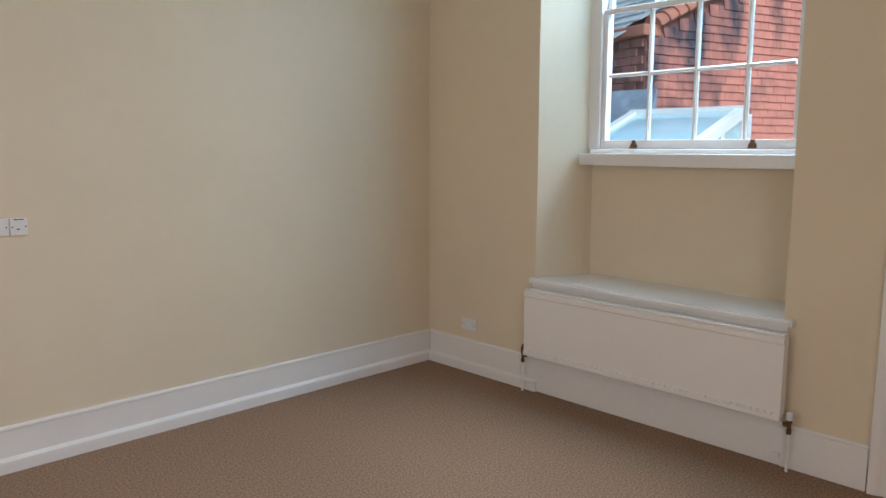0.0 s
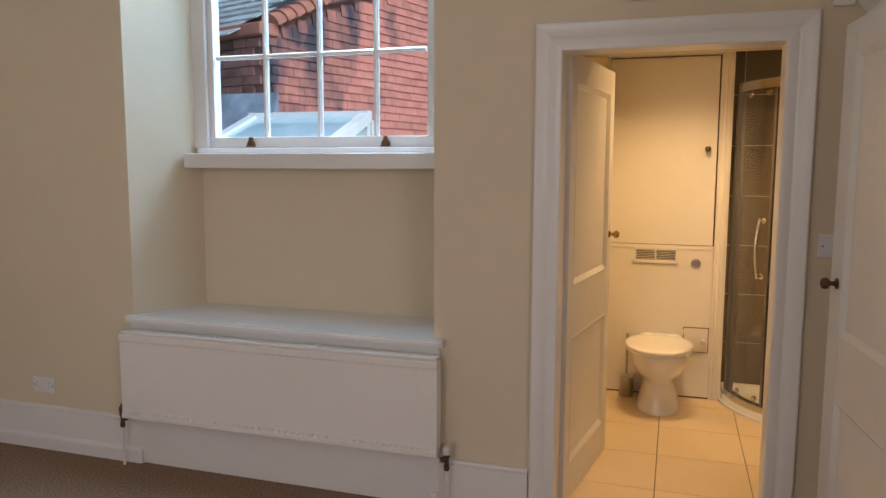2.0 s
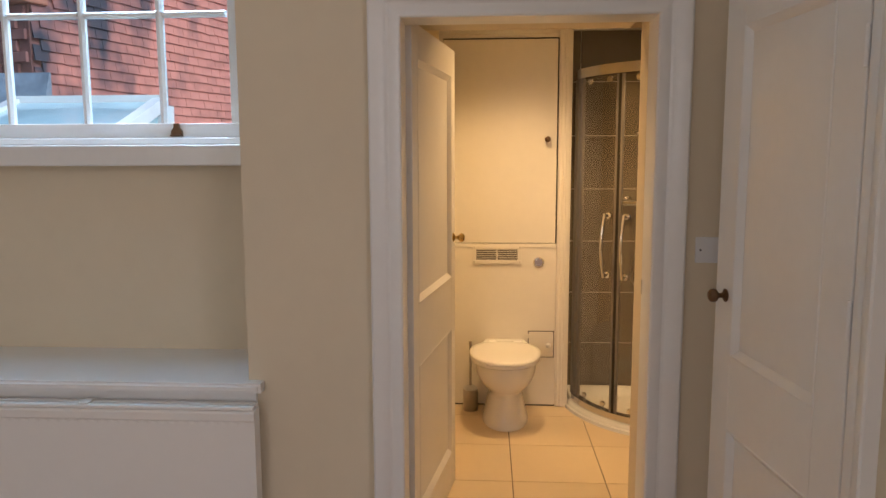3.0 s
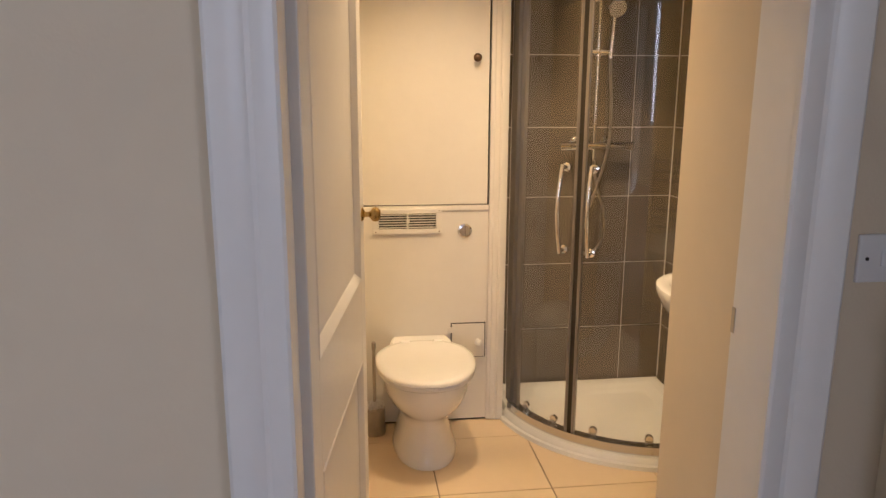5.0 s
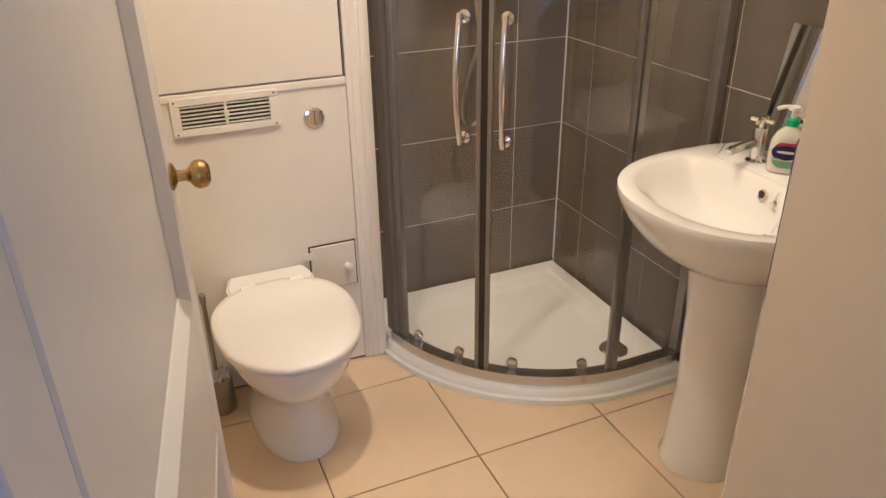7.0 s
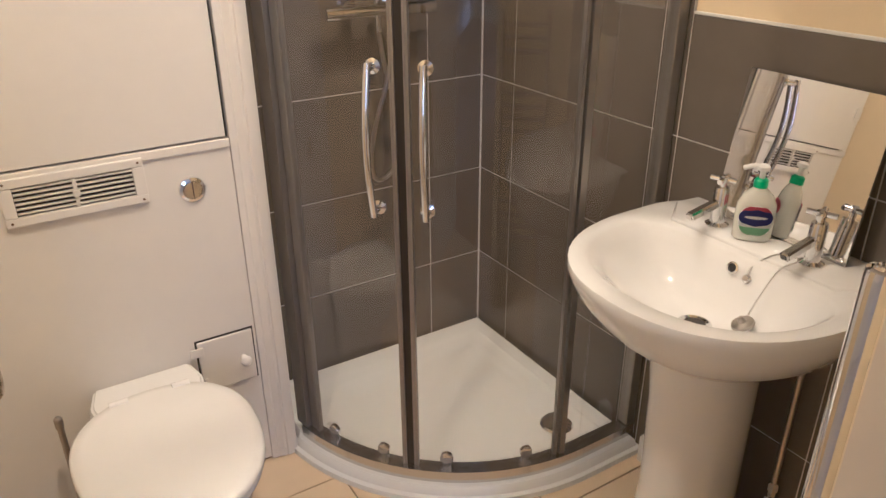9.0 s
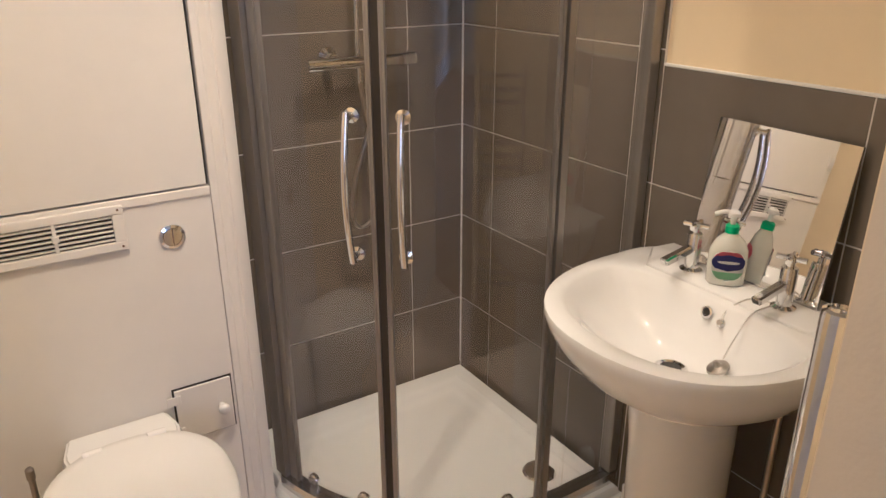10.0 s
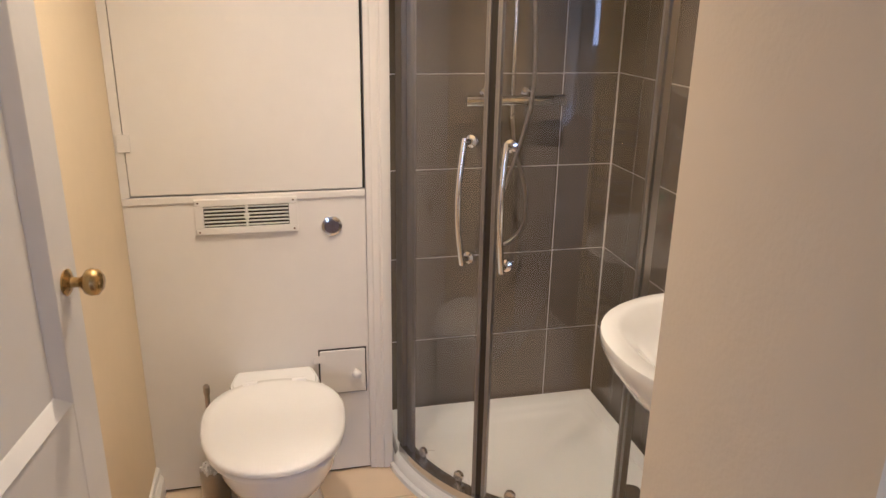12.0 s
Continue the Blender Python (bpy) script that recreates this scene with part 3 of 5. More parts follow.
def panel_door(name, label, width, height, thick, panels, knob_at, m, hinge_z=(), kind="knob_brass", stile=0.105, hinge_x=-0.002):
    """A door of stiles, rails and sunk panels; hinge edge at x = 0, seen face at y = 0, panels as (z0, z1)."""
    d = thing(name, label, "door")
    d.matrix_world = m
    tagged(d, kind="structure")
    part("stile", bx(0, stile, 0, thick, 0, height, bevel=0.003), GLOSS, d)
    part("stile", bx(width - stile, width, 0, thick, 0, height, bevel=0.003), GLOSS, d)
    zs = [0] + [z for p in panels for z in p] + [height]
    for a, b in zip(zs[0::2], zs[1::2]):
        part("rail", bx(stile + 0.0005, width - stile - 0.0005, 0.0006, thick - 0.0006, a, b), GLOSS, d)
    for a, b in panels:
        part("panel", bx(stile, width - stile, 0.0145, thick - 0.0145, a, b), GLOSS, d)
        s = bmesh.new()
        x0, x1 = stile, width - stile
        prof = [(0.0, 0.0140), (0.0, 0.0005), (0.004, -0.0015), (0.008, 0.0010), (0.024, 0.0120), (0.026, 0.0142)]
        rings = []
        for u, v in prof:
            rings.append([(x0 + u, v, a + u), (x1 - u, v, a + u), (x1 - u, v, b - u), (x0 + u, v, b - u)])
        loft(s, rings, False, False)
        part("panel_moulding", s, GLOSS, d)
    kx, kz = knob_at
    for side in (-1, 1):
        s = bmesh.new()
        y = 0 if side < 0 else thick
        lathe(s, [(0.019, 0), (0.020, 0.003), (0.015, 0.006), (0.008, 0.009), (0.0075, 0.020), (0.011, 0.025), (0.018, 0.030), (0.0205, 0.037), (0.019, 0.046), (0.012, 0.052), (0.003, 0.053)],
              pose(kx, y, kz, 90 if side < 0 else -90), 24)
        part("door_knob", s, BRASS if kind == "knob_brass" else OLDBRASS, d, "aged brass knob on a round rose", smooth=True, angle=60)
    for z in hinge_z:
        s = bmesh.new()
        lathe(s, [(0.006, 0), (0.006, 0.085)], pose(hinge_x, -0.004, z), 10)
        part("hinge", s, GLOSS, d, "painted-over butt hinge")
    return d


panel_door("door_1", "white gloss two-panel bathroom door standing open inwards", 0.775, 2.015, 0.040, [(0.169, 0.764), (1.0, 1.90)], (0.733, 1.180),
           pose(W + 0.152, 1.853, 0.006, 0, 0, -8.6), stile=0.080)
panel_door("door_2", "white gloss two-panel cupboard door standing slightly ajar", 0.682, 2.005, 0.038, [(0.16, 0.735), (0.955, 1.905)], (0.072, 1.13),
           pose(D2X0 + 0.678, STUB + 0.087, 0.012, 0, 0, 186.0), (1.72, 1.15, 0.3), "old", 0.118, 0.684)
architrave("door_frame_2", "white gloss architrave round the cupboard door", -D2X1 - 0.01, -D2X0 + 0.01, 2.025, pose(0, STUB, 0, 0, 0, 180), (0, 1))

lin2 = thing("door_lining_2", "white painted lining of the cupboard doorway", "door lining")
tagged(lin2, kind="structure")
part("jamb", bx(D2X0 - 0.03, D2X0 - 0.003, STUB - 0.119, STUB + 0.001, 0.002, 2.038), GLOSS, lin2)
part("jamb", bx(D2X1 + 0.003, D2X1 + 0.03, STUB - 0.119, STUB + 0.001, 0.002, 2.038), GLOSS, lin2)
part("head", bx(D2X0 - 0.003, D2X1 + 0.003, STUB - 0.119, STUB + 0.001, 2.020, 2.038), GLOSS, lin2)
part("door_stop", bx(D2X0 - 0.0025, D2X0 + 0.012, STUB - 0.10, STUB - 0.025, 0.002, 2.019), GLOSS, lin2)

# ---- bathroom shell ----
structure("bath_floor_bed", bx(W + 0.061, BB + 0.1, BR - 0.1, BL + 0.1, -0.12, -0.006), FGROUT, "dark brown grout bed under the floor tiles", "floor")
bm = bmesh.new()
box(bm, W2, BB + 0.1, BL, BL + 0.1, -0.12, BCEIL + 0.1)
structure("wall_bath_left", bm, WARM_CREAM, "warm cream painted bathroom wall behind the door", "wall")
structure("wall_bath_back", bx(BB, BB + 0.1, BR - 0.1, BL, -0.12, BCEIL + 0.1), WGROUT, "shower back wall of grey-brown tiles with pale grout", "wall")
structure("wall_bath_right", bx(W2 - 0.008, BB, BR - 0.1, BR, -0.12, BCEIL + 0.1), WARM_CREAM, "cream bathroom wall tiled to the top behind the shower and to a dado by the basin", "wall")
structure("wall_bath_near", bx(W2 - 0.009, W2 + 0.004, BR, 0.99, -0.12, BCEIL + 0.1), WARM_CREAM, "cream wall beside the bathroom doorway", "wall")
structure("wall_bath_overdoor", bx(W2 + 0.0005, W2 + 0.004, 0.99, BL, 2.045, BCEIL + 0.1), WARM_CREAM, "cream wall above the doorway inside the bathroom", "wall")
structure("bath_ceiling", bx(W2 - 0.009, BB + 0.1, BR - 0.1, BL + 0.1, BCEIL, BCEIL + 0.1), CEILW, "white painted bathroom ceiling", "ceiling")
skirting("baseboard_bath", (BOX - 0.001, BL), (W2 + 0.01, BL), 0.105, 0.014, "low white painted skirting in the bathroom")


def downlight(x, y):
    d = thing("downlight", "round recessed warm downlight in the bathroom ceiling", "ceiling light", (x, y, BCEIL), 0, "bathroom downlights")
    s = bmesh.new()
    lathe(s, [(0.034, -0.002), (0.042, -0.006), (0.046, -0.003), (0.046, 0.0)], None, 28, False)
    part("trim_ring", s, CHROME, d, smooth=True)
    s = bmesh.new()
    lathe(s, [(0.030, -0.0015), (0.033, -0.001)], None, 24)
    part("lamp_glass", s, LAMPGLASS, d)
    return d


for x, y, watts, cone in DOWNLIGHTS:
    downlight(x, y)


# ---- boxing behind the toilet ----
def boxing():
    b = thing("boxed_cupboard", "white painted boxing with cupboard door, air vent and access hatch", "cupboard")
    ys = 1.168
    part("lower_panel", bx(BOX, BOX + 0.018, ys, BL - 0.001, 0.012, 1.000), SATIN, b)
    part("side_panel", bx(BOX + 0.001, BB - 0.012, 1.092, 1.105, 0.0, BCEIL - 0.001), SATIN, b)
    # dark strip painted for the shade in the gap at the floor
    part("plinth_shadow", bx(BOX + 0.010, BOX + 0.03, 1.11, BL - 0.001, 0.0, 0.012), DARK, b)
    s = bmesh.new()
    prism(s, [(BOX + 0.02, 1.090), (BOX - 0.012, 1.090), (BOX - 0.014, 1.096), (BOX - 0.014, 1.118), (BOX - 0.010, 1.122), (BOX - 0.012, 1.130), (BOX - 0.004, 1.146), (BOX - 0.006, 1.152), (BOX - 0.002, 1.166), (BOX + 0.02, 1.166)], "z", 0.004, BCEIL - 0.001)
    part("corner_moulding", s, SATIN, b, smooth=True, angle=25)
    s = bmesh.new()
    prism(s, [(BOX + 0.02, 2.247), (BOX - 0.003, 2.247), (BOX - 0.006, 2.262), (BOX - 0.004, 2.268), (BOX - 0.012, 2.285), (BOX - 0.010, 2.295), (BOX - 0.014, 2.300), (BOX - 0.014, BCEIL - 0.001), (BOX + 0.02, BCEIL - 0.001)], "y", 1.167, BL - 0.001)
    part("head_moulding", s, SATIN, b, smooth=True, angle=25)
    part("rail_trim", bx(BOX - 0.006, BOX + 0.018, ys, BL - 0.001, 1.001, 1.024, bevel=0.003), SATIN, b)
    # dark sheet painted for the shade round the cupboard door
    part("inner_shadow", bx(BOX + 0.014, BOX + 0.03, ys, BL - 0.001, 1.0245, 2.246), DARK, b)
    part("wall_stile", bx(BOX - 0.002, BOX + 0.0135, 1.8545, BL - 0.001, 1.0245, 2.246), SATIN, b)
    dr = part("cupboard_door", bx(BOX - 0.004, BOX + 0.0135, 1.176, 1.852, 1.029, 2.238, bevel=0.002), SATIN, b)
    s = bmesh.new()
    lathe(s, [(0.010, 0), (0.008, 0.012), (0.013, 0.020), (0.018, 0.028), (0.017, 0.036), (0.010, 0.041), (0.002, 0.042)], pose(BOX - 0.004, 1.232, 1.652, 0, -90), 20)
    part("cupboard_knob", s, OLDBRASS, dr, "small tarnished brass knob", smooth=True, angle=60)
    for z in (1.185, 2.06):
        part("cupboard_hinge", bx(BOX - 0.010, BOX - 0.0042, 1.835, 1.872, z - 0.025, z + 0.025, bevel=0.002), SATIN, dr, "painted-over butterfly hinge")
    # vent
    y0, y1, z0, z1 = 1.378, 1.680, 0.902, 1.013
    # dark backing sheet paints the shade behind the white slats
    v = part("air_vent", bx(BOX - 0.004, BOX - 0.0005, y0 + 0.02, y1 - 0.02, z0 + 0.018, z1 - 0.018), DARK, b, "white louvred air vent")
    for c in ((y0, y1, z0, z0 + 0.022), (y0, y1, z1 - 0.022, z1)):
        part("vent_frame", bx(BOX - 0.013, BOX - 0.0005, *c, bevel=0.003), SATIN, v)
    for c in ((y0, y0 + 0.026), (y1 - 0.026, y1), ((y0 + y1) / 2 - 0.004, (y0 + y1) / 2 + 0.004)):
        part("vent_frame", bx(BOX - 0.0125, BOX - 0.0005, c[0], c[1], z0 + 0.022, z1 - 0.022, bevel=0.001), SATIN, v)
    part("vent_knob", bx(BOX - 0.020, BOX - 0.012, (y0 + y1) / 2 - 0.008, (y0 + y1) / 2 + 0.008, 0.950, 0.966, bevel=0.003), SATIN, v)
    for i in range(6):
        z = z0 + 0.0275 + i * 0.0112
        s = bmesh.new()
        prism(s, [(BOX - 0.0115, z - 0.001), (BOX - 0.0045, z + 0.0010), (BOX - 0.0045, z + 0.0028), (BOX - 0.012, z + 0.0020)], "y", y0 + 0.027, y1 - 0.027)
        part("vent_slat", s, SATIN, v)
    for y in (y0 + 0.012, y1 - 0.012):
        for z in (z0 + 0.010, z1 - 0.010):
            s = bmesh.new()
            lathe(s, [(0.003, 0), (0.003, 0.001)], pose(BOX - 0.013, y, z, 0, -90), 8)
            part("vent_screw", s, OLDBRASS, v)
    # flush button
    s = bmesh.new()
    lathe(s, [(0.031, 0), (0.033, 0.003), (0.031, 0.007), (0.024, 0.009), (0.0235, 0.006)], pose(BOX - 0.0, 1.275, 0.910, 0, -90), 30, True)
    f = part("flush_button", s, CHROME, b, "round chrome dual flush button", smooth=True)
    for half in (0, 1):
        s = bmesh.new()
        pts = [(0.021 * math.cos(radians(a)), 0.021 * math.sin(radians(a))) for a in range(95 + 180 * half, 266 + 180 * half, 10)]
        loft(s, [[(BOX - 0.007 - h, 1.275 + u, 0.910 + w) for u, w in pts] for h in (0, 0.006 - 0.002 * half)])
        part("flush_half", s, CHROME, f)
    # access hatch
    h = part("access_hatch", bx(BOX - 0.009, BOX - 0.0012, 1.180, 1.330, 0.320, 0.478, bevel=0.002), SATIN, b, "small white access hatch")
    # dark sheet paints the shaded gap round the hatch
    part("hatch_gap", bx(BOX - 0.0011, BOX - 0.0003, 1.175, 1.335, 0.315, 0.483), DARK, h)
    s = bmesh.new()
    lathe(s, [(0.008, 0), (0.007, 0.010), (0.012, 0.016), (0.016, 0.024), (0.014, 0.032), (0.006, 0.036)], pose(BOX - 0.009, 1.212, 0.398, 0, -90), 18)
    part("hatch_knob", s, PLASTIC, h, "white plastic knob", smooth=True, angle=60)
    for z in (0.352, 0.452):
        part("hatch_hinge", bx(BOX - 0.013, BOX - 0.009, 1.316, 1.352, z - 0.013, z + 0.013, bevel=0.001), SATIN, h, "painted butterfly hinge")
    return b


boxing()


# ---- toilet ----
def egg(cx, cy, back, front, half, n=40, power=2.0):
    """Outline of a seat: flat end at +x, round end at -x."""
    out = []
    for i in range(n):
        a = 2 * math.pi * i / n
        c, s = math.cos(a), math.sin(a)
        if c > 0:
            e = 2.0 / 2.25
            out.append((cx + back * abs(c) ** e, cy + half * math.copysign(abs(s) ** e, s)))
        else:
            e = 2.0 / 2.2
            out.append((cx - front * abs(c) ** e, cy + half * math.copysign(abs(s) ** e, s)))
    return out


def toilet():
    t = thing("toilet", "white ceramic back-to-wall toilet with closed lid", "toilet")
    cy = 1.478
    s = bmesh.new()
    rings = []
    for z, cx, back, front, half in ((0.0, 7.42, 0.17, 0.262, 0.136), (0.012, 7.42, 0.17, 0.264, 0.138), (0.03, 7.42, 0.168, 0.256, 0.133), (0.10, 7.425, 0.165, 0.240, 0.114), (0.17, 7.42, 0.172, 0.236, 0.102),
                                     (0.205, 7.41, 0.18, 0.240, 0.106), (0.228, 7.40, 0.19, 0.256, 0.128), (0.270, 7.37, 0.22, 0.276, 0.158), (0.32, 7.35, 0.24, 0.288, 0.175), (0.385, 7.345, 0.245, 0.292, 0.180), (0.395, 7.345, 0.243, 0.290, 0.178)):
        rings.append([(x, y, z) for x, y in egg(cx, cy, back, front, half)])
    loft(s, rings)
    part("pan", s, CERAMIC, t, smooth=True, angle=50)
    s = bmesh.new()
    loft(s, [[(x, y, z) for x, y in egg(7.305, cy + 0.004, 0.218, 0.282 - d, 0.201 - d)] for z, d in ((0.397, 0.006), (0.401, 0.0), (0.412, 0.0), (0.416, 0.004))])
    part("seat", s, SEAT, t, smooth=True, angle=50)
    s = bmesh.new()
    loft(s, [[(x, y, z) for x, y in egg(7.305, cy + 0.004, 0.218 - d, 0.286 - d, 0.206 - d)] for z, d in ((0.4185, 0.005), (0.421, 0.0), (0.430, 0.0), (0.436, 0.006), (0.439, 0.030), (0.441, 0.09), (0.442, 0.15))])
    part("lid", s, SEAT, t, "closed white plastic lid", smooth=True, angle=60)
    s = bmesh.new()
    loft(s, [[(7.43, cy - 0.125, 0.397), (7.43, cy + 0.125, 0.397), (7.43, cy + 0.118, 0.414), (7.43, cy - 0.118, 0.414)],
             [(7.53, cy - 0.146, 0.397), (7.53, cy + 0.146, 0.397), (7.53, cy + 0.136, 0.424), (7.53, cy - 0.136, 0.424)],
             [(7.598, cy - 0.130, 0.397), (7.598, cy + 0.130, 0.397), (7.598, cy + 0.118, 0.430), (7.598, cy - 0.118, 0.430)]])
    bmesh.ops.bevel(s, geom=list(s.edges), offset=0.006, segments=3, affect="EDGES")
    part("rear_ledge", s, CERAMIC, t, smooth=True, angle=50)
    for y in (cy - 0.075, cy + 0.075):
        s = bmesh.new()
        tube(s, [(7.495, y - 0.022, 0.436), (7.495, y + 0.022, 0.436)], 0.010, 14)
        part("hinge", s, SEAT, t, smooth=True)
    for y in (cy - 0.104, cy + 0.104):
        s = bmesh.new()
        lathe(s, [(0.008, 0), (0.007, 0.004), (0.003, 0.005)], pose(7.40, y, 0.075, 90 if y < cy else -90), 12)
        part("bolt_cap", s, OLDBRASS, t, "floor fixing bolt")
    return t


toilet()


def toilet_brush():
    b = thing("toilet_brush", "brushed steel toilet brush in a round holder", "toilet brush", (7.522, 1.688, 0.0))
    s = bmesh.new()
    lathe(s, [(0.044, 0.0), (0.046, 0.003), (0.046, 0.125), (0.042, 0.130)], None, 28)
    part("holder", s, STEEL, b, smooth=True)
    s = bmesh.new()
    rnd = random.Random(3)
    for k in range(46):
        ang, rad = k * 2.4, 0.040 * math.sqrt((k + 0.5) / 46)
        x, y = rad * math.cos(ang), rad * math.sin(ang)
        lathe(s, [(0.006, 0.0), (0.005, 0.012 + 0.008 * rnd.random()), (0.001, 0.026 - 8 * rad * rad + 0.006 * rnd.random())], pose(x, y, -0.003, rnd.uniform(-14, 14), rnd.uniform(-14, 14)), 6)
    bmesh.ops.translate(s, verts=s.verts, vec=(0, 0, 0.131))
    part("bristles", s, PLASTIC, b, "white brush bristles")
    s = bmesh.new()
    lathe(s, [(0.0075, 0.0), (0.0075, 0.245), (0.010, 0.250), (0.010, 0.275), (0.006, 0.280)], pose(0, 0, 0.155), 16)
    part("handle", s, STEEL, b, smooth=True)
    return b


toilet_brush()

# ---- shower ----
SX, SY, SR = 7.73, 0.40, 0.655      # centre and radius of the curved glass
FLAT = SX - SR                       # plane of the flat glass side


def arc(r, a0, a1, n=24):
    return [(SX + r * math.cos(radians(a0 + (a1 - a0) * i / n)), SY + r * math.sin(radians(a0 + (a1 - a0) * i / n))) for i in range(n + 1)]


A_END = 101.5    # where the curve meets the boxing


def ring_path(r, flat=True, n=28):
    pts = arc(r, A_END, 180, n)
    if flat:
        pts.append((SX - r, BR + 0.012))
    return pts


def strip(bm, r0, r1, z0, z1, a0, a1, n=24):
    """A curved bar of the shower between two radii and heights."""
    inner, outer = arc(r0, a0, a1, n), arc(r1, a0, a1, n)
    loft(bm, [[(i[0], i[1], z0), (o[0], o[1], z0), (o[0], o[1], z1), (i[0], i[1], z1)] for i, o in zip(inner, outer)])
    return bm


def shower():
    s0 = thing("shower_enclosure", "curved glass quadrant shower with chrome frame and white tray", "shower")
    # tray: rim, well and corner
    def outline(inset):
        r = 0.714 - inset
        pts = arc(r, 101.4, 180, 28)
        pts += [(SX - r, BR + 0.009 + inset * 0.9), (BB - 0.009 - inset, BR + 0.009 + inset * 0.9), (BB - 0.009 - inset, 1.086 - inset), (7.62, 1.086 - inset)]
        return pts
    s = bmesh.new()
    loft(s, [[(x, y, z) for x, y in outline(i)] for i, z in ((0.0, 0.001), (0.0, 0.020), (0.012, 0.024), (0.016, 0.042), (0.022, 0.050), (0.080, 0.052), (0.090, 0.045), (0.122, 0.042), (0.134, 0.031), (0.165, 0.026))])
    part("tray", s, TRAY, s0, "white acrylic shower tray", smooth=True, angle=40)
    s = bmesh.new()
    lathe(s, [(0.052, 0.0), (0.054, 0.003), (0.048, 0.009), (0.012, 0.013), (0.002, 0.0135)], pose(7.235, 0.345, 0.027), 28)
    part("waste_cover", s, CHROME, s0, "chrome waste cover", smooth=True)
    # bottom and top rails
    for nm, z0, z1, r0, r1 in (("bottom_rail", 0.0525, 0.090, SR - 0.020, SR + 0.024), ("top_rail", 2.000, 2.055, SR - 0.020, SR + 0.020)):
        s = bmesh.new()
        strip(s, r0, r1, z0, z1, A_END, 180)
        box(s, SX - r1, SX - r0, BR + 0.014, SY - 0.0005, z0, z1)
        part(nm, s, ALU, s0, smooth=True, angle=30)
    # posts
    s = bmesh.new()
    strip(s, SR - 0.018, SR + 0.020, 0.0905, 1.999, 99.0, 103.4, 3)
    part("wall_post", s, STILE, s0, smooth=True, angle=30)
    s = bmesh.new()
    strip(s, SR - 0.010, SR + 0.004, 0.0905, 1.999, 103.7, 106.2, 3)
    part("wall_seal", s, STILE, s0)
    part("wall_post", bx(SX - SR - 0.020, SX - SR + 0.018, BR + 0.012, BR + 0.046, 0.0905, 1.999, bevel=0.004), STILE, s0)
    s = bmesh.new()
    strip(s, SR - 0.012, SR + 0.012, 0.0905, 1.999, 173.0, 174.6, 3)
    part("fixed_post", s, STILE, s0, smooth=True, angle=30)
    s = bmesh.new()
    strip(s, SR - 0.003, SR + 0.003, 0.0905, 1.999, 174.6, 180.0, 6)
    part("fixed_glass", s, SHOWERGLASS, s0, smooth=True, angle=30)
    part("fixed_glass", bx(SX - SR - 0.003, SX - SR + 0.003, BR + 0.046, SY - 0.0005, 0.0905, 1.999), SHOWERGLASS, s0)
    AM = 135.0
    s = bmesh.new()
    strip(s, SR - 0.011, SR + 0.006, 0.0915, 1.997, AM - 0.85, AM + 0.85, 2)
    part("meeting_seal", s, SEAL, s0, "dark magnetic meeting seal")
    for nm, a0, a1 in (("curved_door", 106.3, AM - 0.9), ("curved_door", AM + 0.9, 172.6)):
        s = bmesh.new()
        strip(s, SR - 0.003, SR + 0.003, 0.0925, 1.995, a0 + 0.6, a1 - 0.6, 36)
        door = part(nm, s, SHOWERGLASS, s0, "curved clear glass sliding door", smooth=True, angle=30)
        for e in (a0 + 0.55, a1 - 0.55):
            s = bmesh.new()
            wide = 0.54 if abs(e - AM) < 4 else 0.42
            e += (wide - 0.55) * (1 if e > AM else -1) if wide > 0.5 else 0
            strip(s, SR - 0.008, SR + 0.007, 0.0915, 1.997, e - wide, e + wide, 4)
            for k in ((-0.34, 0.34) if wide > 0.5 else (0.0,)):
                strip(s, SR + 0.0072, SR + 0.0095, 0.0915, 1.997, e + k - 0.18, e + k + 0.18, 1)
            part("door_edge", s, STILE, door, smooth=True, angle=30)
        # handle
        ah = AM - 5.2 if a1 < AM else AM + 5.3
        c, q = math.cos(radians(ah)), math.sin(radians(ah))
        zt, zb = 1.232, 0.870
        s = bmesh.new()
        path = [(SX + (SR + 0.038 + 0.026 * math.sin(math.pi * k / 16)) * c, SY + (SR + 0.038 + 0.026 * math.sin(math.pi * k / 16)) * q, zb + (zt - zb) * k / 16) for k in range(17)]
        tube(s, path, 0.0085, 14)
        h = part("door_handle", s, CHROME, door, "bowed chrome pull handle", smooth=True)
        for z in (zt - 0.012, zb + 0.012):
            s = bmesh.new()
            base = Matrix.Translation((SX + (SR + 0.003) * c, SY + (SR + 0.003) * q, z)) @ Matrix.Rotation(radians(ah), 4, "Z") @ Matrix.Rotation(radians(90), 4, "Y")
            lathe(s, [(0.018, 0.0), (0.018, 0.006), (0.009, 0.010), (0.008, 0.040)], base, 18)
            part("handle_mount", s, CHROME, h, smooth=True)
        for ar in ((a0 + 5, a1 - 7) if a1 < AM else (a0 + 8, a1 - 8)):
            for z in (0.110, 1.975):
                s = bmesh.new()
                base = Matrix.Translation((SX + (SR - 0.006) * math.cos(radians(ar)), SY + (SR - 0.006) * math.sin(radians(ar)), z)) @ Matrix.Rotation(radians(ar), 4, "Z") @ Matrix.Rotation(radians(-90), 4, "Y")
                lathe(s, [(0.016, 0.0), (0.019, 0.004), (0.019, 0.014), (0.010, 0.020)], base, 18)
                part("roller", s, CHROME, door, smooth=True)
    return s0


shower()


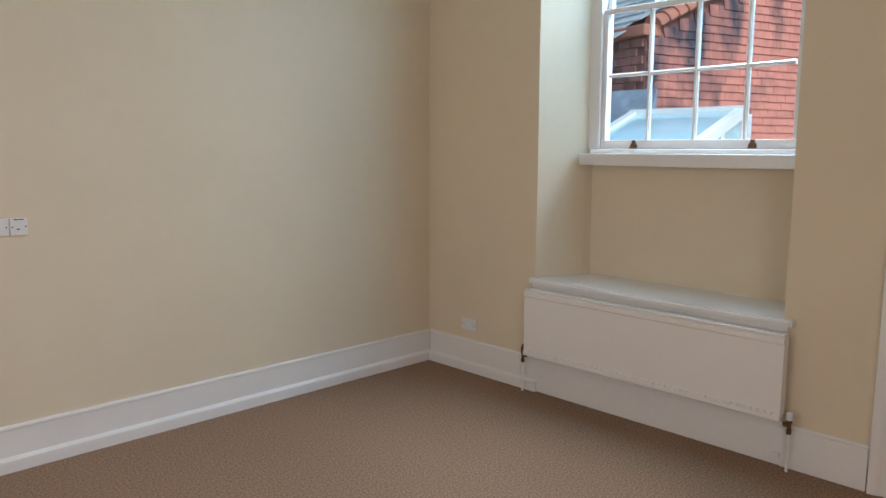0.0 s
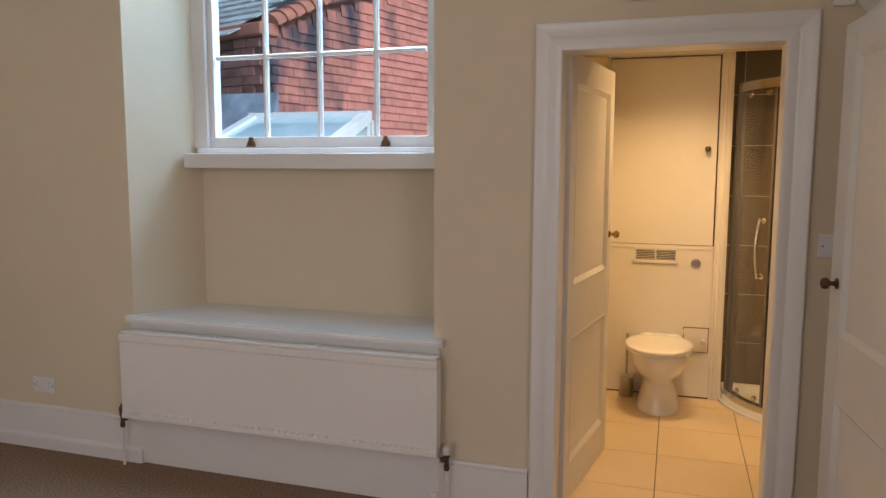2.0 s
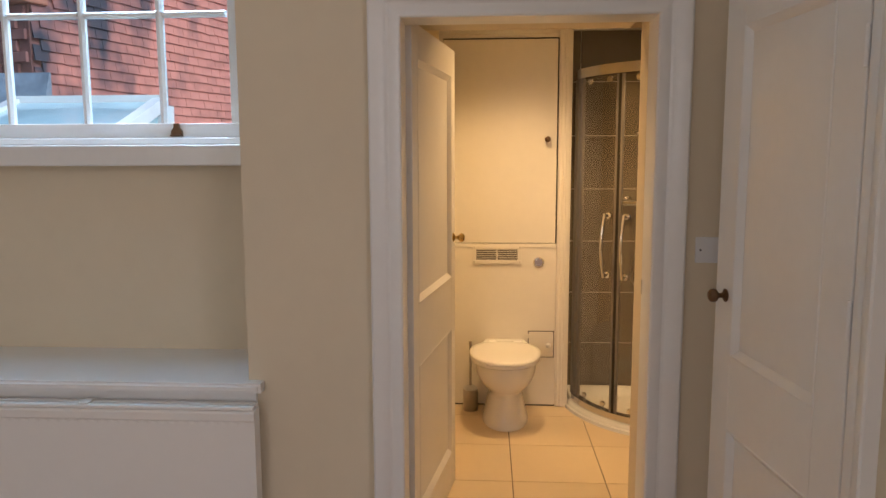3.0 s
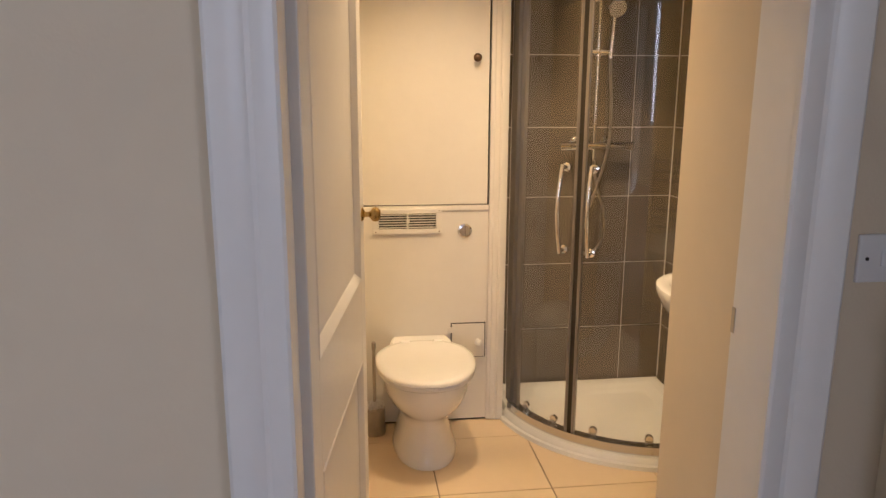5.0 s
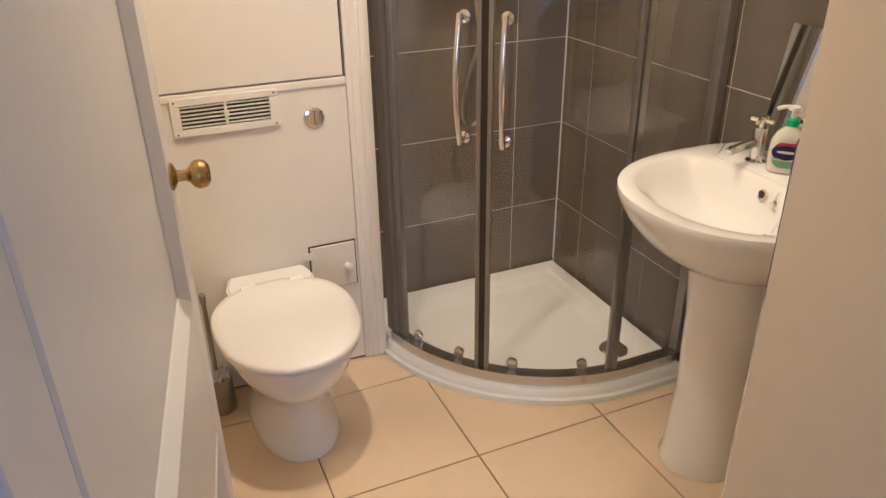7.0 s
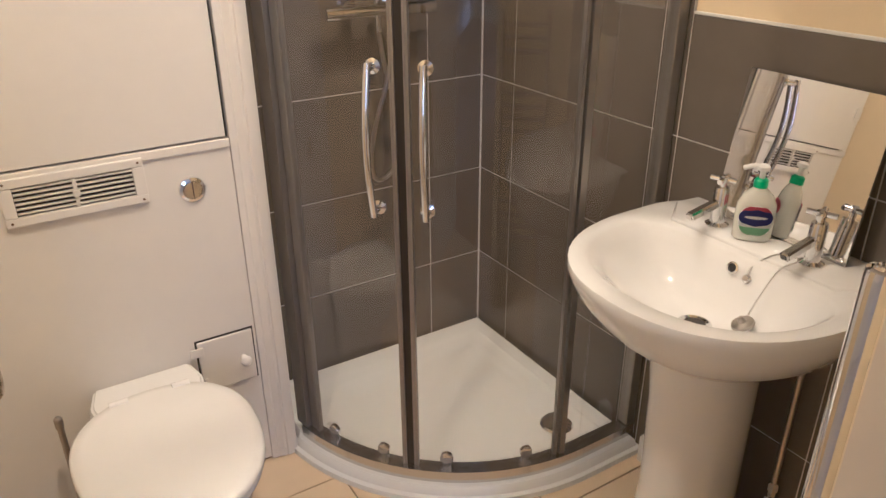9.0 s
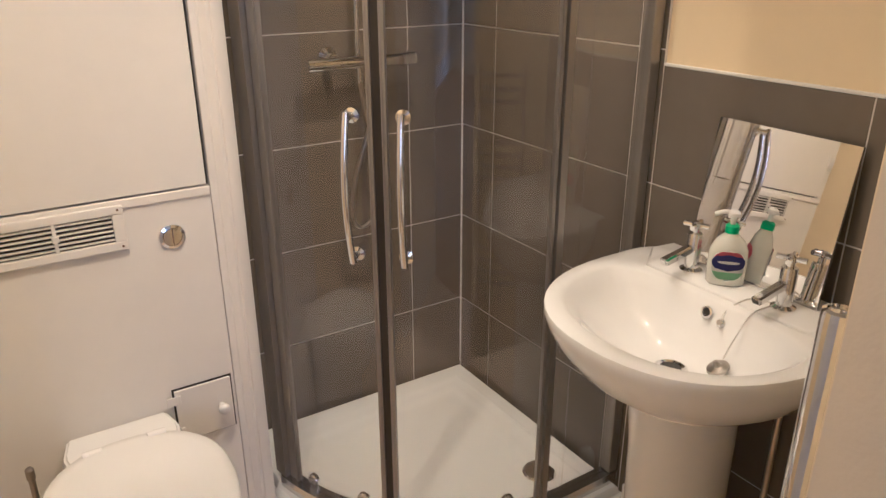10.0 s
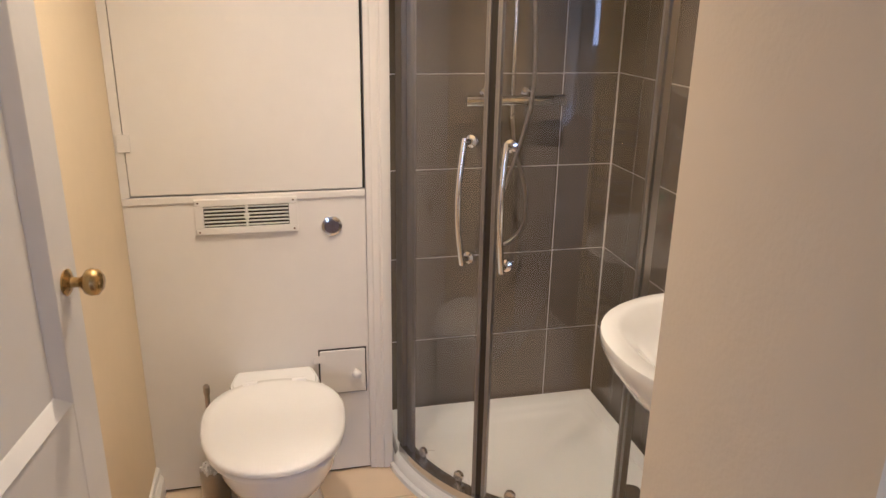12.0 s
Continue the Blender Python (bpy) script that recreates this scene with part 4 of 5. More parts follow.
def shower_mixer():
    m = thing("shower_mixer", "chrome bar shower valve with riser rail, handset and hose", "shower")
    x, z = BB - 0.078, 1.257
    s = bmesh.new()
    tube(s, [(x, 0.475, z), (x, 0.736, z)], 0.020, 20)
    part("valve_bar", s, CHROME, m, smooth=True)
    for a, b in ((0.425, 0.473), (0.738, 0.786)):
        s = bmesh.new()
        tube(s, [(x, a, z), (x, b, z)], 0.0215, 20)
        part("control_knob", s, CHROME, m, smooth=True)
    for y in (0.538, 0.690):
        s = bmesh.new()
        lathe(s, [(0.031, 0.0), (0.031, 0.008), (0.018, 0.014), (0.014, 0.05)], pose(BB - 0.009, y, z + 0.012, 0, -90), 22)
        part("wall_flange", s, CHROME, m, smooth=True)
    ry = 0.612
    s = bmesh.new()
    tube(s, [(BB - 0.062, ry, z + 0.018), (BB - 0.062, ry, 2.31)], 0.0095, 14)
    part("riser_rail", s, CHROME, m, smooth=True)
    s = bmesh.new()
    lathe(s, [(0.020, 0), (0.020, 0.02), (0.012, 0.026), (0.011, 0.05)], pose(BB - 0.009, ry, 1.935, 0, -90), 18)
    part("rail_bracket", s, CHROME, m, smooth=True)
    s = bmesh.new()
    tube(s, [(BB - 0.068, ry - 0.050, 1.690), (BB - 0.068, ry + 0.045, 1.690)], 0.014, 16)
    tube(s, [(BB - 0.062, ry, 1.672), (BB - 0.062, ry, 1.708)], 0.018, 16)
    part("slide_clamp", s, CHROME, m, smooth=True)
    hx, hy = BB - 0.085, ry - 0.052
    s = bmesh.new()
    tube(s, curve([(hx, hy, 1.665), (hx - 0.004, hy - 0.004, 1.76), (hx - 0.014, hy - 0.006, 1.845), (hx - 0.030, hy - 0.006, 1.875)], 6), 0.011, 14)
    lathe(s, [(0.012, -0.03), (0.040, -0.012), (0.044, 0.0), (0.040, 0.006)], pose(hx - 0.040, hy - 0.006, 1.880, 0, -120), 26)
    part("handset", s, CHROME, m, smooth=True, angle=50)
    s = bmesh.new()
    tube(s, [(x, ry + 0.004, z - 0.018), (x, ry + 0.004, z - 0.062)], 0.010, 14)
    part("hose_outlet", s, CHROME, m, smooth=True)
    s = bmesh.new()
    tube(s, curve([(x, ry + 0.004, z - 0.062), (x - 0.010, ry - 0.010, 1.08), (x - 0.014, ry - 0.055, 0.93), (x - 0.012, ry - 0.050, 0.80), (x - 0.010, ry + 0.015, 0.735), (x - 0.014, ry + 0.055, 0.77),
                   (x - 0.022, ry + 0.045, 0.90), (x - 0.028, ry - 0.005, 1.06), (x - 0.026, ry - 0.055, 1.26), (x - 0.016, ry - 0.062, 1.45), (hx - 0.002, hy - 0.002, 1.60), (hx, hy, 1.668)], 8), 0.0075, 10)
    part("hose", s, STEEL, m, "flexible chrome shower hose", smooth=True)
    return m


shower_mixer()


# ---- basin ----
def d_shape(cx, y0, depth, half, n=48, corner=0.30):
    """A basin's outline: straight back at y0, rounded front."""
    out = []
    for i in range(n):
        a = 2 * math.pi * i / n
        c, s = math.cos(a), math.sin(a)
        e = 2 / 5.0 if s < 0 else 2 / 2.25
        yy = math.copysign(abs(s) ** e, s)
        xx = math.copysign(abs(c) ** (2 / 5.0 if s < 0 else 2 / 2.25), c)
        mid = y0 + depth * 0.36
        out.append((cx + half * xx * (1.0 if s >= 0 else 1.0 - 0.05 * (abs(s) ** 2)), mid + (depth * 0.64 * yy if yy > 0 else depth * 0.36 * yy)))
    return out


def basin():
    b = thing("wash_basin", "white ceramic pedestal basin with chrome pillar taps", "basin")
    cx, y0 = 6.688, BR + 0.012
    rim = 0.868
    s = bmesh.new()
    rings = []
    for z, half, depth in ((0.630, 0.11, 0.27), (0.655, 0.145, 0.33), (0.695, 0.205, 0.425), (0.745, 0.258, 0.490), (0.800, 0.289, 0.530), (0.835, 0.301, 0.547), (0.856, 0.305, 0.553), (0.866, 0.303, 0.551), (rim, 0.297, 0.544)):
        rings.append([(x, y, z) for x, y in d_shape(cx, y0, depth, half)])
    # inner bowl
    def bowl(half, front, backy, z):
        out = []
        for i in range(48):
            a = 2 * math.pi * i / 48
            c, q = math.cos(a), math.sin(a)
            e = 2 / 3.2 if q < 0 else 2 / 2.2
            yy = math.copysign(abs(q) ** e, q)
            xx = math.copysign(abs(c) ** (2 / 3.0 if q < 0 else 2 / 2.2), c)
            mid = y0 + 0.262
            out.append((cx + half * xx, mid + (yy * (front - 0.262) if yy > 0 else yy * (0.262 - backy)), z))
        return out
    for half, front, backy, z in ((0.266, 0.510, 0.172, rim + 0.0005), (0.254, 0.497, 0.180, rim - 0.007), (0.232, 0.462, 0.187, rim - 0.035), (0.198, 0.420, 0.197, rim - 0.082), (0.135, 0.355, 0.212, rim - 0.122), (0.075, 0.335, 0.240, rim - 0.140), (0.030, 0.318, 0.262, rim - 0.143)):
        rings.append(bowl(half, front, backy, z))
    loft(s, rings)
    part("bowl", s, CERAMIC, b, smooth=True, angle=55)
    # raised back ledge
    s = bmesh.new()
    rr = []
    for z, d in ((rim - 0.004, 0.0), (rim + 0.004, 0.0), (rim + 0.008, 0.006)):
        rr.append([(cx - 0.262 + d, y0 + d, z), (cx + 0.262 - d, y0 + d, z), (cx + 0.270 - d, y0 + 0.07, z), (cx + 0.205 - d, y0 + 0.160 - d, z), (cx - 0.205 + d, y0 + 0.160 - d, z), (cx - 0.270 + d, y0 + 0.07, z)])
    loft(s, rr)
    part("tap_ledge", s, CERAMIC, b, smooth=True, angle=60)
    s = bmesh.new()
    rr = []
    for z, hw, front in ((0.0, 0.112, 0.346), (0.010, 0.114, 0.348), (0.03, 0.108, 0.340), (0.25, 0.101, 0.326), (0.50, 0.104, 0.332), (0.64, 0.115, 0.344), (0.70, 0.126, 0.350)):
        ring = []
        for i in range(32):
            a = 2 * math.pi * i / 32
            ring.append((cx + 0.012 + hw * math.cos(a), y0 + front - 0.12 + 0.12 * math.sin(a) if math.sin(a) > 0 else y0 + front - 0.12 + 0.165 * math.sin(a), z))
        rr.append(ring)
    loft(s, rr)
    part("pedestal", s, CERAMIC, b, smooth=True, angle=50)
    s = bmesh.new()
    lathe(s, [(0.034, 0.0), (0.036, 0.002), (0.031, 0.004), (0.025, 0.0015), (0.022, -0.004)], pose(cx, y0 + 0.288, rim - 0.1375), 26)
    part("waste_ring", s, CHROME, b, smooth=True)
    # dark disc paints the shade down the waste
    s = bmesh.new()
    lathe(s, [(0.0225, 0.0), (0.001, 0.0005)], pose(cx, y0 + 0.288, rim - 0.1345), 20)
    part("waste_hole", s, DARK, b)
    s = bmesh.new()
    lathe(s, [(0.0135, 0.0), (0.0135, 0.004), (0.0095, 0.005), (0.0090, 0.002)], pose(cx, y0 + 0.189, rim - 0.030, -70), 20, False)
    o = part("overflow_ring", s, CHROME, b, smooth=True)
    # dark disc paints the shade inside the overflow
    s = bmesh.new()
    lathe(s, [(0.009, 0.0), (0.0005, 0.0004)], pose(cx, y0 + 0.1905, rim - 0.0293, -70), 16)
    part("overflow_hole", s, DARK, b)
    # taps
    for dx in (0.118, -0.118):
        tx, ty, tz = cx + dx, y0 + 0.108, rim + 0.008
        s = bmesh.new()
        lathe(s, [(0.025, 0), (0.026, 0.004), (0.020, 0.008), (0.017, 0.010), (0.017, 0.088), (0.015, 0.092)], pose(tx, ty, tz), 24)
        t = part("tap", s, CHROME, b, "chrome pillar tap with cross head", smooth=True, angle=40)
        s = bmesh.new()
        loft(s, [[(tx - 0.010, ty + 0.012, tz + 0.046), (tx + 0.010, ty + 0.012, tz + 0.046), (tx + 0.010, ty + 0.012, tz + 0.066), (tx - 0.010, ty + 0.012, tz + 0.066)],
                 [(tx - 0.011, ty + 0.098, tz + 0.032), (tx + 0.011, ty + 0.098, tz + 0.032), (tx + 0.011, ty + 0.104, tz + 0.050), (tx - 0.011, ty + 0.104, tz + 0.050)]])
        bmesh.ops.bevel(s, geom=list(s.edges), offset=0.004, segments=2, affect="EDGES")
        part("spout", s, CHROME, t, smooth=True)
        s = bmesh.new()
        lathe(s, [(0.008, 0.0), (0.008, 0.012), (0.011, 0.014), (0.011, 0.024), (0.006, 0.028)], pose(tx, ty, tz + 0.092), 18)
        for a in (20, 110):
            c, q = math.cos(radians(a)), math.sin(radians(a))
            tube(s, [(tx - 0.029 * c, ty - 0.029 * q, tz + 0.111), (tx + 0.029 * c, ty + 0.029 * q, tz + 0.111)], 0.0058, 10)
        part("cross_head", s, CHROME, t, smooth=True)
    # chain and plug
    px, pz = cx - 0.118, rim + 0.010
    s = bmesh.new()
    for p in curve([(px + 0.022, y0 + 0.120, pz + 0.004), (px + 0.055, y0 + 0.145, pz + 0.005), (px + 0.078, y0 + 0.178, rim - 0.010), (px + 0.080, y0 + 0.190, rim - 0.032)], 14) + \
            curve([(px + 0.012, y0 + 0.132, pz + 0.004), (px + 0.022, y0 + 0.178, rim + 0.002), (px + 0.030, y0 + 0.212, rim - 0.050), (px + 0.034, y0 + 0.232, rim - 0.088)], 16):
        bmesh.ops.create_icosphere(s, subdivisions=1, radius=0.0024, matrix=Matrix.Translation(p))
    part("plug_chain", s, CHROME, b, "chrome ball chain")
    s = bmesh.new()
    lathe(s, [(0.020, 0.0), (0.024, 0.004), (0.023, 0.009), (0.010, 0.012), (0.004, 0.024)], pose(px + 0.034, y0 + 0.242, rim - 0.114, -20, 14, 0), 22)
    part("plug", s, STEEL, b, "metal plug on its chain", smooth=True)
    s = bmesh.new()
    lathe(s, [(0.008, 0.0), (0.010, 0.004), (0.006, 0.010)], pose(px + 0.080, y0 + 0.190, rim - 0.040, -60), 14)
    part("chain_stay", s, CHROME, b, smooth=True)
    return b


basin()


def basin_valve():
    v = thing("pipe_valve", "small chrome isolating valve on the pipe behind the basin pedestal", "valve", (6.572, BR + 0.045, 0.0))
    s = bmesh.new()
    tube(s, [(0, 0, 0.0005), (0, 0, 0.16)], 0.0075, 12)
    tube(s, [(0, 0, 0.25), (0, 0, 0.60)], 0.0075, 12)
    part("pipe", s, STEEL, v, smooth=True)
    s = bmesh.new()
    lathe(s, [(0.010, 0.0), (0.0135, 0.002), (0.0135, 0.022), (0.010, 0.024), (0.010, 0.064), (0.0135, 0.066), (0.0135, 0.086), (0.010, 0.090)], pose(0, 0, 0.160), 6)
    part("valve_body", s, CHROME, v)
    s = bmesh.new()
    lathe(s, [(0.007, 0.0), (0.007, 0.012), (0.004, 0.014)], pose(0, 0.006, 0.205, -90), 12)
    part("valve_screw", s, CHROME, v, smooth=True)
    return v


basin_valve()


def tray_trim_end():
    t = thing("tray_trim", "broken white plastic trim end beside the shower tray", "trim", (6.965, BR + 0.014, 0.0))
    s = bmesh.new()
    prism(s, [(0.0, 0.0), (0.0, 0.098), (0.010, 0.108), (0.017, 0.094), (0.024, 0.103), (0.034, 0.088), (0.034, 0.0)], "y", 0.0, 0.030)
    part("trim_piece", s, PLASTIC, t)
    return t


tray_trim_end()


def soap_bottle():
    cx, cy, cz = 6.716, BR + 0.118, 0.877
    b = thing("soap_bottle", "clear pump bottle of hand soap with green collar on the basin", "soap bottle", (cx, cy, cz), 42)
    def oval(a, c, z, n=28):
        return [(a * math.copysign(abs(math.cos(t)) ** 0.8, math.cos(t)), c * math.copysign(abs(math.sin(t)) ** 0.8, math.sin(t)), z) for t in [2 * math.pi * i / n for i in range(n)]]
    s = bmesh.new()
    loft(s, [oval(a, c, z) for a, c, z in ((0.036, 0.020, 0.0), (0.041, 0.023, 0.005), (0.042, 0.024, 0.05), (0.040, 0.023, 0.082), (0.030, 0.019, 0.103), (0.016, 0.014, 0.116), (0.012, 0.012, 0.120))])
    part("bottle", s, SOAPFILL, b, "translucent bottle of pale liquid soap", smooth=True, angle=60)
    s = bmesh.new()
    lathe(s, [(0.0145, 0.0), (0.0150, 0.003), (0.0145, 0.016), (0.010, 0.020)], pose(0, 0, 0.120), 22)
    part("collar", s, GREEN, b, "green screw collar", smooth=True)
    s = bmesh.new()
    lathe(s, [(0.006, 0.0), (0.006, 0.016), (0.013, 0.018), (0.013, 0.026), (0.008, 0.030)], pose(0, 0, 0.140), 18)
    tube(s, curve([(0, 0, 0.164), (0.02, 0.002, 0.166), (0.040, 0.004, 0.160)], 5), 0.0052, 10)
    part("pump", s, PLASTIC, b, "white pump head", smooth=True)
    def patch(name, material, side, zc, wide, high, off, label="", lo=-1.0, hi=1.0):
        """An oval label on the bottle's curved face; lo and hi cut it by height."""
        q = bmesh.new()
        rows = []
        for i in range(9):
            v = lo + (hi - lo) * i / 8
            half = wide * math.sqrt(max(0.0, 1 - v * v)) + 0.5
            row = []
            for k in range(9):
                ang = radians(side + half * (k / 4 - 1))
                row.append(q.verts.new(((0.0425 + off) * math.copysign(abs(math.cos(ang)) ** 0.8, math.cos(ang)), (0.0245 + off) * math.copysign(abs(math.sin(ang)) ** 0.8, math.sin(ang)), zc + high * v)))
            rows.append(row)
        for a, c in zip(rows, rows[1:]):
            for k in range(8):
                q.faces.new((a[k], a[k + 1], c[k + 1], c[k]))
        bmesh.ops.solidify(q, geom=list(q.faces), thickness=-0.0003)
        return part(name, q, material, b, label, smooth=True)
    patch("label", LWHITE, 90, 0.050, 50, 0.036, 0.0005, "oval printed label")
    patch("label_head", LRED, 90, 0.050, 46, 0.034, 0.0010, "", 0.45, 0.95)
    patch("label_foot", LGREEN, 90, 0.050, 47, 0.034, 0.0010, "", -0.95, -0.45)
    patch("label_oval", LBLUE, 90, 0.057, 47, 0.019, 0.0016)
    patch("label_mark", LWHITE, 90, 0.058, 26, 0.0035, 0.0022)
    patch("rear_label", LRED, 270, 0.062, 40, 0.020, 0.0005, "printed rear label")
    patch("rear_label_foot", LGREEN, 270, 0.036, 26, 0.010, 0.0005)
    return b


soap_bottle()

mir = thing("mirror", "frameless rectangular mirror leaning on the basin ledge", "mirror", (6.702, BR + 0.052, 0.877))
mir.matrix_world = pose(6.690, BR + 0.070, 0.877, 8.0, 0, -2.2)
part("silvered_glass", bx(-0.168, 0.168, 0.0, 0.004, 0.0, 0.340), MIRROR, mir)
part("backing", bx(-0.168, 0.168, -0.003, -0.0003, 0.0, 0.340), DARK, mir)


def towel_rail():
    t = thing("towel_rail", "polished chrome ladder towel rail on the wall by the doorway", "towel rail", (W2 + 0.048, 0.912, 0))
    for y in (0.0, -0.46):
        s = bmesh.new()
        lathe(s, [(0.017, 0.08), (0.019, 0.083), (0.019, 1.205), (0.0175, 1.212), (0.013, 1.214), (0.012, 1.208), (0.004, 1.206)], pose(0, y, 0), 24)
        part("upright", s, CHROME, t, smooth=True)
        for z in (0.2, 1.1):
            s = bmesh.new()
            lathe(s, [(0.016, 0), (0.016, 0.006), (0.009, 0.010), (0.009, 0.040)], pose(-0.0435, y, z, 0, 90), 16)
            part("wall_bracket", s, CHROME, t, smooth=True)
    # bars in groups of three and four
    for z in [1.165 - 0.046 * i for i in range(3)] + [0.925 - 0.046 * i for i in range(4)] + [0.505 - 0.046 * i for i in range(4)]:
        s = bmesh.new()
        tube(s, [(0, -0.018, z), (0, -0.442, z)], 0.011, 16)
        part("cross_bar", s, CHROME, t, smooth=True)
    return t


towel_rail()

# dado edge above the basin tiles
structure("dado_trim", bx(W2 + 0.005, FLAT - 0.03, BR + 0.0005, BR + 0.010, 1.3045, 1.312, bevel=0.002), GLOSS, "thin white edge strip above the basin tiles", "trim")

# ---- outside: neighbouring roofs ----
structure("ground", bx(-400, 400, -400, 400, -5.2, -5.0), GROUND, "grey yard ground far below the window", "ground")
GY = 5.86
nb = thing("neighbour_house", "neighbouring wing with stained red clay tile-hung gable", "house")
nb.matrix_world = Matrix.Translation((9.98, GY, 0)) @ Matrix.Rotation(radians(-17), 4, "Z") @ Matrix.Translation((-9.98, -GY, 0))
bm = bmesh.new()
prism(bm, [(9.98, -5.0), (17.5, -5.0), (17.5, 5.55), (12.4, 3.93), (11.0, 3.50), (9.98, 3.02)], "y", GY + 0.05, GY + 1.2)
part("wall", bm, SOOTBRICK, nb, "tile-hung side wall")
bm = bmesh.new()
box(bm, 9.88, 10.16, GY - 0.02, GY + 0.95, 2.99, 3.13, 0.02)
part("coping_slab", bm, TERRACOTTA, nb, "terracotta coping slab")
# half-round verge tiles, lapped up the rake
for i in range(30):
    x = 10.10 + i * 0.15
    z = 3.07 + (0.47 * (x - 9.98) if x < 11 else 0.479 + 0.31 * (x - 11))
    d = Vector((1, 0, 0.47 if x < 11 else 0.31)).normalized()
    s = bmesh.new()
    c = Vector((x, GY + 0.06, z))
    up = Vector((-d.z, 0, d.x))
    rr = []
    for along, r in ((0.0, 0.125), (0.02, 0.13), (0.20, 0.095)):
        o = c + d * along
        rr.append([o + Vector((0, 1, 0)) * r * math.cos(a) * 1.15 + up * r * math.sin(a) for a in [math.pi * (k / 9 * 1.1 - 0.05) for k in range(10)]])
    loft(s, rr)
    part("verge_tile", s, TERRACOTTA, nb, smooth=True)
# slate roof behind
bm = bmesh.new()
for r in range(26):
    for c in range(30):
        y = GY + 0.30 + c * 0.30 + (0.15 if r % 2 else 0)
        x = 9.7 + r * 0.20
        z = 2.98 + r * 0.125
        ry = 0.28
        v = [bm.verts.new(p) for p in ((x, y, z), (x, y + ry, z), (x + 0.32, y + ry, z + 0.165), (x + 0.32, y, z + 0.165), (x, y, z + 0.016), (x, y + ry, z + 0.016), (x + 0.32, y + ry, z + 0.175), (x + 0.32, y, z + 0.175))]
        for f in ((3, 2, 1, 0), (4, 5, 6, 7), (0, 1, 5, 4), (1, 2, 6, 5), (2, 3, 7, 6), (3, 0, 4, 7)):
            bm.faces.new([v[k] for k in f])
sl = part("slate_roof", bm, SLATE, nb, "weathered grey slate roof slope")
tagged(sl, kind="stuff")
bm = bmesh.new()
prism(bm, [(9.55, -5.0), (9.75, 2.95), (15.2, 6.2), (15.2, -5.0)], "y", GY + 1.25, GY + 9.5)
part("rear_wall", bm, LEAD, nb, "dark lead-clad rear slope")
lf = thing("lead_roof", "small grey lead-clad roof with a rainwater pipe", "roof")
bm = bmesh.new()
prism(bm, [(9.2, 0.4), (9.95, 2.35), (9.97, 2.35), (9.97, 0.4)], "y", GY - 0.15, GY + 0.85)
part("lead_sheet", bm, LEAD, lf)
bm = bmesh.new()
tube(bm, [(9.45, GY + 0.7, -3.0), (9.45, GY + 0.7, 2.1), (9.55, GY + 0.68, 2.3), (9.75, GY + 0.66, 2.7)], 0.06, 12)
part("rainwater_pipe", bm, LEAD, lf, smooth=True)


def rooflight():
    r = thing("glazed_lantern", "white-framed lean-to glass roof outside the window", "glass roof")
    xb, zb, xf, zf = 9.0, 1.99, 6.9, 1.20
    ya, yb = 4.22, 5.42
    def rail(name, p0, p1, w, h, material=OUTW):
        s = bmesh.new()
        d = Vector(p1) - Vector(p0)
        u = Vector((0, 0, 1)) if abs(d.z) < d.length * 0.9 else Vector((1, 0, 0))
        side = d.cross(u).normalized() * w / 2
        up = side.cross(d).normalized() * h / 2
        loft(s, [[Vector(p) + side + up, Vector(p) - side + up, Vector(p) - side - up, Vector(p) + side - up] for p in (p0, p1)])
        return part(name, s, material, r)
    rail("side_rail", (xb, ya, zb), (xf, ya, zf), 0.09, 0.10)
    rail("side_rail", (xb, yb, zb), (xf, yb, zf), 0.09, 0.10)
    rail("top_rail", (xb, ya - 0.04, zb + 0.01), (xb, yb + 0.04, zb + 0.01), 0.09, 0.10)
    s = bmesh.new()
    loft(s, [[(xb, ya + 0.046, zb + 0.02), (xb, yb - 0.046, zb + 0.02), (xb, yb - 0.046, zb), (xb, ya + 0.046, zb)], [(xf, ya + 0.046, zf + 0.02), (xf, yb - 0.046, zf + 0.02), (xf, yb - 0.046, zf), (xf, ya + 0.046, zf)]])
    part("roof_pane", s, ROOFGLASS, r, "wet blue-green glass sheet")
    for x in (xb - 0.02, 8.55, 8.1):
        z = zb - (xb - x) * (zb - zf) / (xb - xf)
        rail("mullion", (x, ya, -3.0), (x, ya, z - 0.05), 0.07, 0.07)
    s = bmesh.new()
    prism(s, [(xb - 0.06, -3.0), (xb - 0.06, zb - 0.08), (xf, zf - 0.06), (xf, -3.0)], "y", ya + 0.005, ya + 0.02)
    part("side_pane", s, ROOFGLASS, r)
    part("rear_wall", bx(xb + 0.05, xb + 0.15, ya - 0.04, yb + 0.04, -5.0, zb - 0.02), OUTW, r)
    return r


rooflight()

# ---- pieces: floor tiles, wall tiles, clay tiles ----
bed = bpy.data.objects["bath_floor_bed"]


def piece_mesh(name, sx, sy, sz, bevel, material):
    """A slab with its lowest corner at the origin, softened along its upper edges."""
    b = bevel
    bm = bmesh.new()
    loft(bm, [[(0, 0, 0), (sx, 0, 0), (sx, sy, 0), (0, sy, 0)], [(0, 0, sz - b), (sx, 0, sz - b), (sx, sy, sz - b), (0, sy, sz - b)], [(b, b, sz), (sx - b, b, sz), (sx - b, sy - b, sz), (b, sy - b, sz)]])
    return done(name, bm, material)


cache = {}


